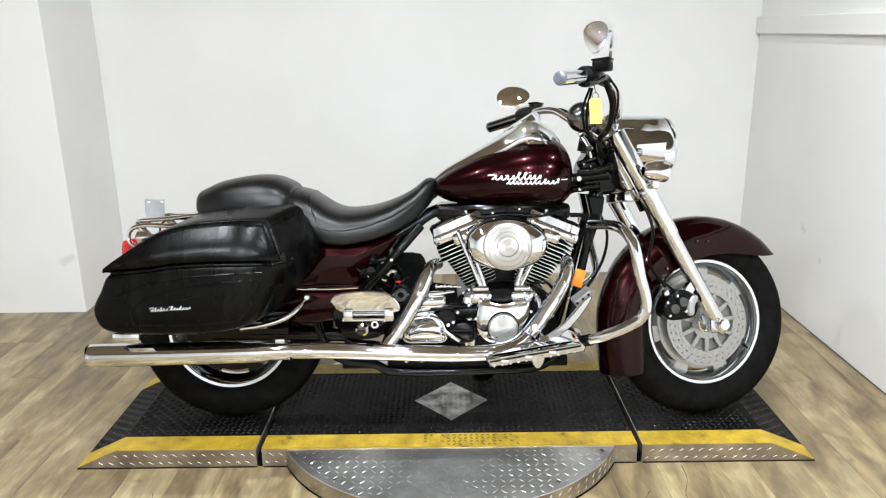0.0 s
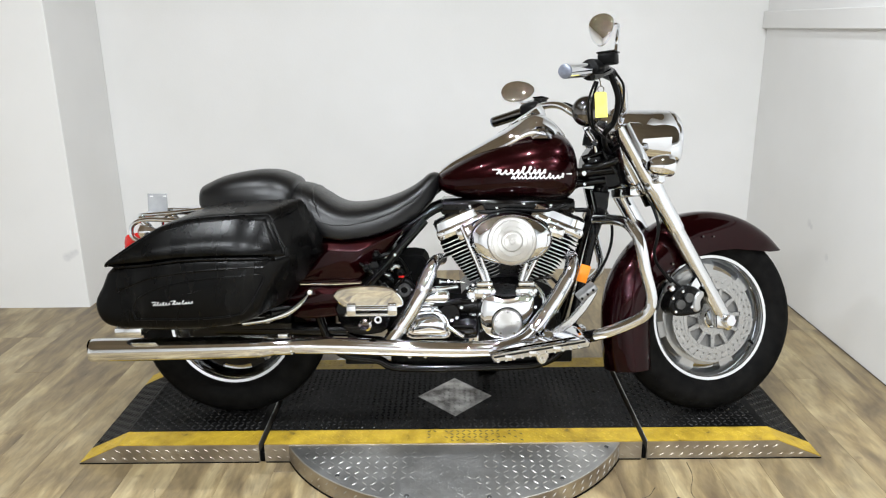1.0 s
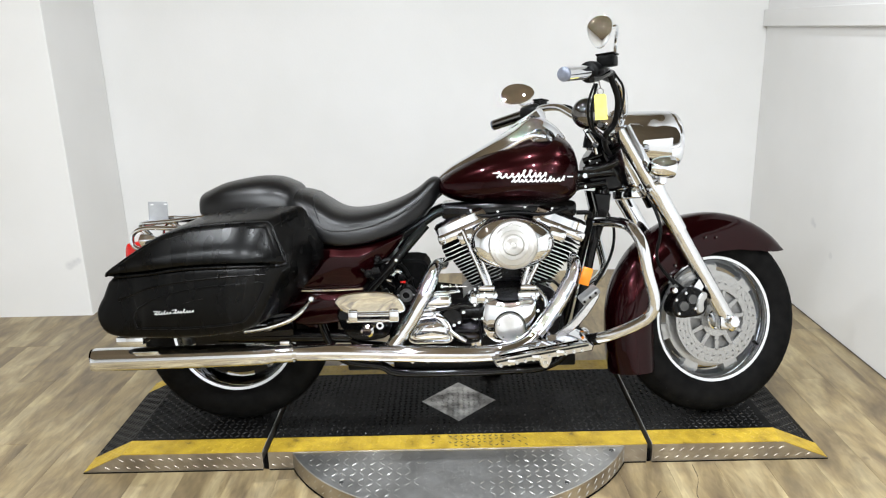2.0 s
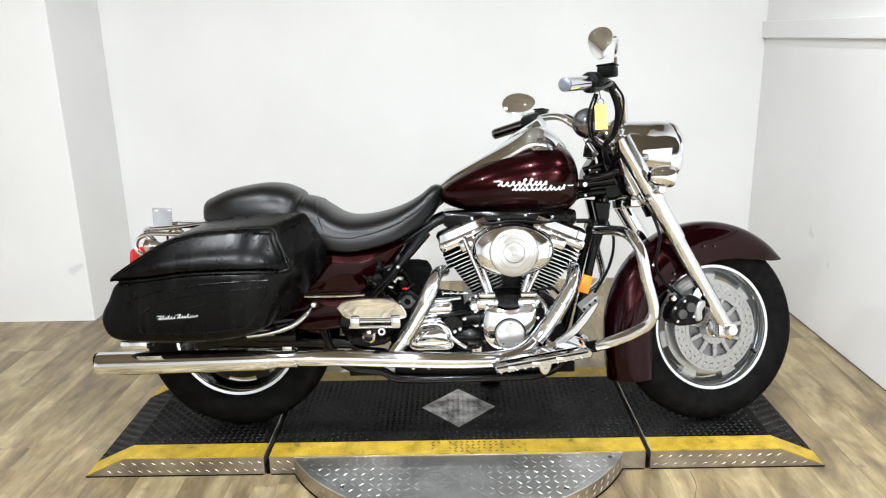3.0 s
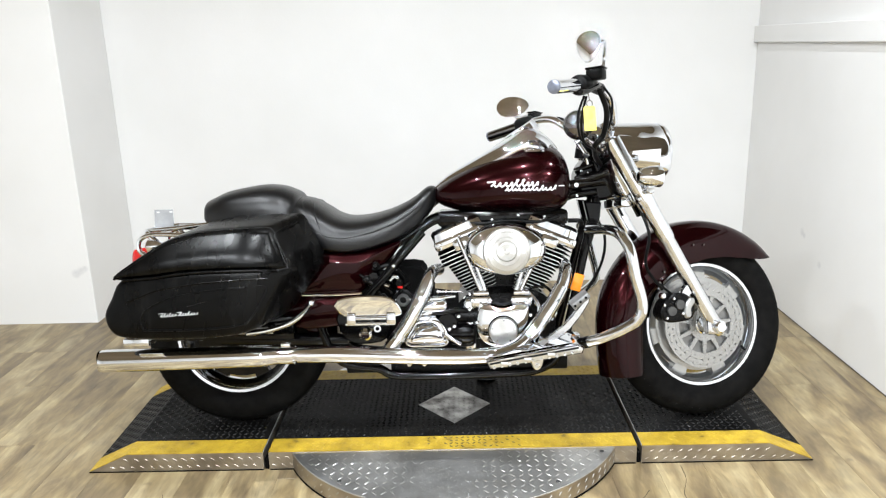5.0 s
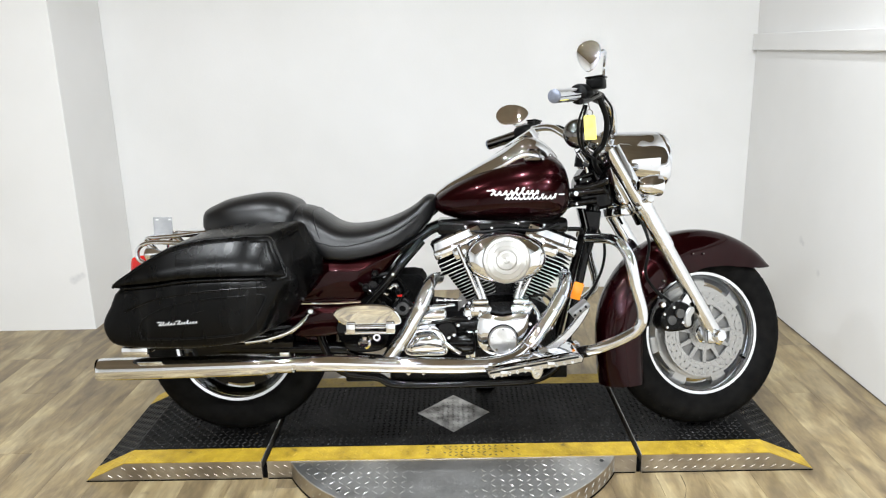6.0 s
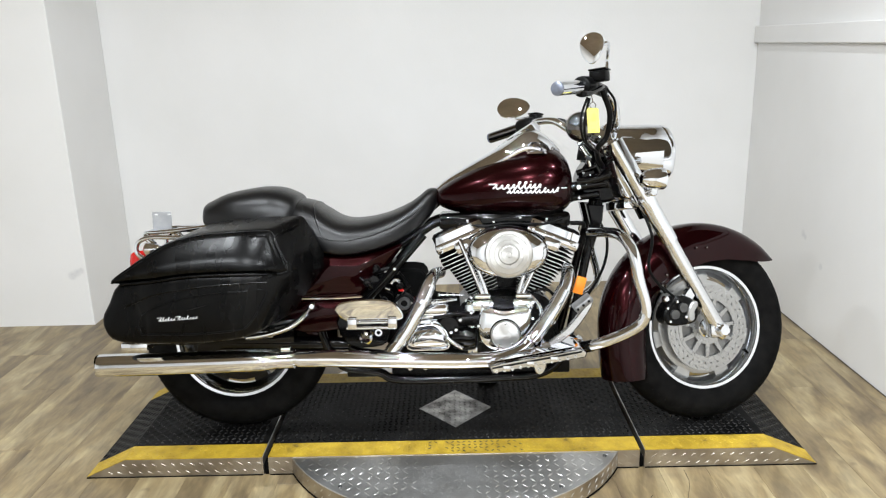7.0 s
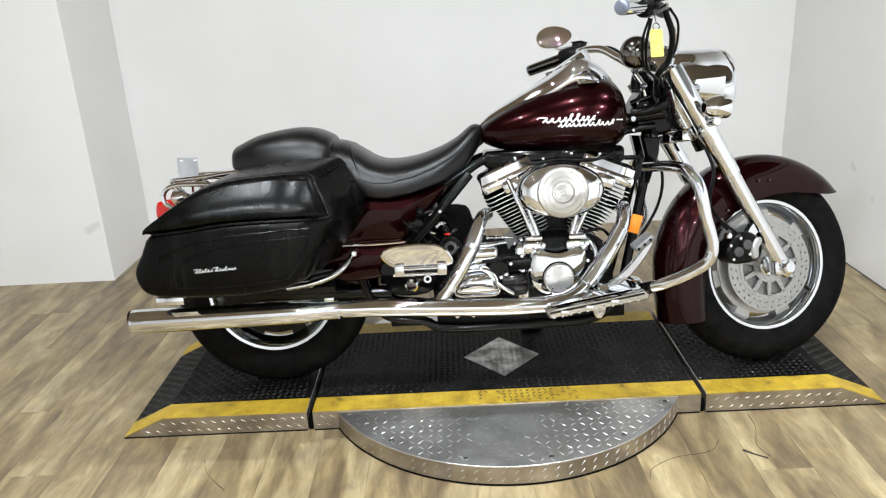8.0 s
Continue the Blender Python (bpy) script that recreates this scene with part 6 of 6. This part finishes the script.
# boards, pedal and guards
for side in (-1, 1):
    s = side
    bm = slab(B(), round_outline([(-0.342, 0.455), (-0.322, 0.476), (-0.252, 0.484), (-0.180, 0.479), (-0.150, 0.458), (-0.140, 0.432), (-0.165, 0.424), (-0.235, 0.420), (-0.305, 0.424)], 4), [(0.325 * s, 0.006), (0.330 * s, 0.0), (0.340 * s, 0.0), (0.343 * s, 0.003)], lambda x, z, y: (x, y + s * 0.22 * (z - 0.425), 0.425 + 1.13 * (z - 0.425)))
    board = part("passenger_board", bm, CHROME, bike, "folded chrome passenger footboard")
    for bx in (-0.292, -0.172):
        part("hinge", box(B(), (bx - 0.014, 0.342 * s - 0.009, 0.402), (bx + 0.014, 0.342 * s + 0.009, 0.434), 0.004), CHROME, board, "chrome hinge block")
    part("hinge_bar", tube(B(), [(-0.31, 0.342 * s, 0.404), (-0.16, 0.342 * s, 0.404)], 0.0055), CHROME, board)
    part("hinge_tube", tube(B(), [(-0.278, 0.345 * s, 0.421), (-0.186, 0.345 * s, 0.421)], 0.0045), CHROME, board)
    part("arm", tube(B(), [(-0.23, 0.34 * s, 0.40), (-0.24, 0.25 * s, 0.37), (-0.26, 0.16 * s, 0.36)], 0.011), GLOSS_BLACK, board)
    part("eye_bolt", lathe(B(), [(0.006, -0.004), (0.011, -0.004), (0.011, 0.004), (0.006, 0.004)], (-0.214, 0.345 * s, 0.390), "y", 16, True), CHROME, board)
    bm = slab(B(), [(0.110, 0.287), (0.385, 0.334), (0.405, 0.322), (0.400, 0.306), (0.125, 0.262)], [(0.235 * s, 0.004), (0.24 * s, 0), (0.365 * s, 0.0), (0.372 * s, 0.004)])
    rb = part("floorboard", bm, CHROME, bike, "chrome rider floorboard")
    part("rubber_pad", slab(B(), [(0.13, 0.2925), (0.375, 0.3345), (0.375, 0.340), (0.13, 0.298)], [(0.245 * s, 0.002), (0.35 * s, 0.002)]), CHROME, rb)
    # Thin black tube for the dark line along the board's edge.
    part("edge_line", tube(B(), [(0.122, 0.3725 * s, 0.2795), (0.250, 0.3725 * s, 0.3010), (0.388, 0.3725 * s, 0.3245)], 0.0030, 8), BLACK_PLASTIC, rb, "black line along the edge of the floorboard")
    for k in range(11):
        part("edge_stud", disc(B(), (0.135 + 0.0235 * k, 0.3745 * s, 0.2685 + 0.0040 * k), 0.0042, 0.006, "y", 10, 0.001), POLISHED, rb)
    for bx, bz in ((0.165, 0.278), (0.235, 0.290), (0.305, 0.303)):
        part("board_clip", box(B(), (bx - 0.011, 0.373 * s - 0.004, bz - 0.008), (bx + 0.011, 0.373 * s + 0.004, bz + 0.010), 0.003), CHROME, rb)
    part("board_bracket", slab(B(), round_outline([(0.245, 0.300), (0.248, 0.272), (0.256, 0.256), (0.266, 0.252), (0.276, 0.257), (0.284, 0.274), (0.287, 0.303)], 3), [(0.340 * s, 0.002), (0.343 * s, 0.0), (0.352 * s, 0.0), (0.356 * s, 0.003)]), CHROME, rb, "chrome bracket tab")
    part("bracket_bolt", disc(B(), (0.266, 0.358 * s, 0.268), 0.007, 0.008, "y", 6, 0.002), POLISHED, rb)
    part("bracket_block", box(B(), (0.365, 0.22 * s - 0.03, 0.290), (0.415, 0.22 * s + 0.03, 0.335), 0.008), CHROME, rb)
    guard = part("engine_guard", tube(B(), [(0.470, 0.075 * s, 0.650), (0.500, 0.18 * s, 0.660), (0.517, 0.29 * s, 0.660), (0.532, 0.343 * s, 0.638), (0.545, 0.362 * s, 0.600), (0.558, 0.366 * s, 0.530), (0.577, 0.366 * s, 0.455), (0.570, 0.362 * s, 0.410), (0.535, 0.35 * s, 0.378), (0.455, 0.315 * s, 0.335), (0.385, 0.24 * s, 0.300), (0.36, 0.15 * s, 0.28)], 0.0165, 20, 6), CHROME, bike, "bent chrome engine guard")
    part("guard_foot", tube(B(), [(0.43, 0.298 * s, 0.324), (0.372, 0.225 * s, 0.295)], 0.0185, 18), GLOSS_BLACK, guard, "dark rubber end")
bm = slab(B(), round_outline([(0.283, 0.318), (0.358, 0.376), (0.422, 0.452), (0.435, 0.444), (0.380, 0.366), (0.295, 0.300)], 3), [(-0.262, 0.003), (-0.266, 0.0), (-0.280, 0.0), (-0.284, 0.003)])
pedal = part("brake_pedal", bm, POLISHED, bike, "flat polished brake pedal arm")
part("pedal_pad", box(B(), (-0.030, -0.035, -0.012), (0.034, 0.035, 0.008), 0.006, Matrix.Translation((0.402, -0.285, 0.455)) @ pose(0, 0, 0, 0, -38, 0)), CAST, pedal, "dull metal pedal pad with dark studs")
for k in range(3):
    part("stud", disc(B(), (0.386 + 0.016 * k, -0.321, 0.441 + 0.0125 * k), 0.0042, 0.005, "y", 12, 0.001), BLACK_PLASTIC, pedal)
part("pedal_pivot", disc(B(), (0.295, -0.262, 0.315), 0.020, 0.05, "y", 20), CHROME, pedal)
stand = part("side_stand", tube(B(), [(0.10, 0.13, 0.20, 0.014), (0.12, 0.22, 0.13, 0.013), (0.13, 0.27, 0.062, 0.012)], n=12), GLOSS_BLACK, bike, "black side stand")
part("foot", box(B(), (0.10, 0.25, 0.044), (0.17, 0.31, 0.058), 0.004), GLOSS_BLACK, stand)

# cables from the bar
for pts, r in (
    ([(0.345, -0.315, 1.040), (0.330, -0.300, 0.985), (0.345, -0.27, 0.925), (0.395, -0.22, 0.900), (0.450, -0.12, 0.915), (0.50, -0.06, 0.90)], 0.0036),
    ([(0.355, -0.305, 1.040), (0.342, -0.295, 0.975), (0.360, -0.26, 0.915), (0.410, -0.21, 0.893), (0.470, -0.10, 0.890)], 0.0040),
    ([(0.400, -0.290, 1.065), (0.430, -0.27, 1.000), (0.430, -0.24, 0.935), (0.410, -0.22, 0.905), (0.440, -0.14, 0.88), (0.49, -0.05, 0.86)], 0.0085),
    ([(0.415, -0.290, 1.070), (0.448, -0.27, 1.030), (0.445, -0.25, 0.960), (0.425, -0.20, 0.920), (0.50, -0.06, 0.88)], 0.0035),
    ([(0.400, 0.270, 1.055), (0.435, 0.20, 1.050), (0.470, 0.15, 1.010), (0.50, 0.08, 0.93)], 0.0055),
):
    part("cable", tube(B(), pts, r, 10, 6), BLACK_PLASTIC, handlebar, "black control cable")
part("brake_hose", tube(B(), [(0.60, -0.10, 0.72), (0.62, -0.13, 0.62), (0.61, -0.12, 0.52), (0.66, -0.13, 0.44)], 0.005, 10), BLACK_PLASTIC, bike, "black brake hose", STEER)
part("clutch_cable", tube(B(), [(0.50, -0.02, 0.70), (0.535, -0.02, 0.62), (0.52, -0.02, 0.52), (0.45, -0.02, 0.40)], 0.005, 10), BLACK_PLASTIC, bike, "black control cable")
part("bar_cover", ellipsoid(B(), (0.400, -0.10, 0.984), (0.050, 0.040, 0.048), 32), SMOKE, handlebar, "domed dark chrome cover behind the tag")

# ---- price tag hanging from the handlebar ----
tag = thing("hang_tag", "yellow card tag hanging on a ring from the handlebar", "tag", m=BIKE @ BARS)
bm = slab(B(), [(-0.0158, -0.066), (0.0158, -0.066), (0.0158, 0.0), (0.012, 0.005), (-0.012, 0.005), (-0.0158, 0.0)], [(-0.0012, 0.0), (0.0012, 0.0)])
card_m = pose(0.352, -0.335, 1.001, 0, -2, 0) @ Matrix.Diagonal((1.12, 1, 1, 1))
card = part("card", bm, TAG, tag, "blank-looking yellow card", card_m, smooth=False)
part("key_ring", lathe(B(), [(0.0080, -0.0010), (0.0098, -0.0010), (0.0098, 0.0010), (0.0080, 0.0010)], (0.353, -0.335, 1.013), "y", 28, True), POLISHED, tag, "steel key ring")
part("loop", tube(B(), [(0.353, -0.335, 1.022), (0.350, -0.332, 1.045), (0.345, -0.33, 1.060)], 0.0018, 8), CHROME, tag)


# ---- floor planks ----
def floor_crack(points, width):
    """A thin dark open joint, wavering along the floor."""
    path = [p for p in smooth_path([(x, y, width) for x, y in points], 5)]
    left, right = [], []
    for i, p in enumerate(path):
        d = Vector((path[min(i + 1, len(path) - 1)] - path[max(i - 1, 0)])[:2]).normalized()
        w = p[2] * (0.4 + 0.6 * abs(noise.noise((p[0] * 40, p[1] * 40, 0))) * 1.6) / 2
        left.append((p[0] - d.y * w, p[1] + d.x * w))
        right.append((p[0] + d.y * w, p[1] - d.x * w))
    ring = left + right[::-1]
    return loft(B(), [[(x, y, z) for x, y in ring] for z in (0.0002, 0.0007)])


CRACKS = (((0.36, -0.625), (0.38, -0.575), (0.455, -0.53), (0.56, -0.508), (0.60, -0.46)), ((0.735, -0.325), (0.73, -0.40), (0.70, -0.487), (0.715, -0.545)), ((-0.90, -0.44), (-0.87, -0.51), (-0.80, -0.59)), ((0.652, -0.509), (0.675, -0.530), (0.706, -0.552)))
for run, wide in zip(CRACKS, (0.0024, 0.0026, 0.0022, 0.0140)):
    structure("floor_crack", floor_crack(run, wide), SEAM, "thin dark cracked edge in the laminate", "crack")

floor = structure("floor", box(B(), (X_FAR - 0.1, Y_REAR - 0.1, -0.06), (X_WIDE + 0.1, Y_BACK + 0.1, -0.004)), SEAM, "washed oak laminate floor laid in long planks", "floor")
PW, PL = 0.152, 1.21
# Dark strip stands in for the shadow gap between floor and side wall.
structure("floor_edge", box(B(), (X_RIGHT - 0.004, Y_REAR + 0.002, 0.0005), (X_RIGHT - 0.0005, Y_BACK - 0.003, 0.003), 0.0008), SEAM, "dark strip standing in for the shadow gap at the side wall", "joint")


def plank_mesh(w, length):
    return mesh_of("plank", box(B(), (-w / 2, -length / 2, -0.006), (w / 2, length / 2, 0.0), 0.0005, segs=1), WOOD, False)


LENGTHS = {}
rng = random.Random(7)
x = X_FAR
while x < X_WIDE - 0.02:
    y = Y_REAR - round(rng.random() * 10) / 10 * PL
    end = Y_BACK
    while y < end:
        a, b = max(y, Y_REAR), min(y + PL, end)
        key = round(b - a, 3)
        if key > 0.01:
            if key not in LENGTHS:
                LENGTHS[key] = plank_mesh(PW - 0.0004, key - 0.0004)
            ob = new("plank", LENGTHS[key])
            ob.parent = floor
            ob.location = (x + PW / 2, (a + b) / 2, 0.0)
        y += PL
    x += PW
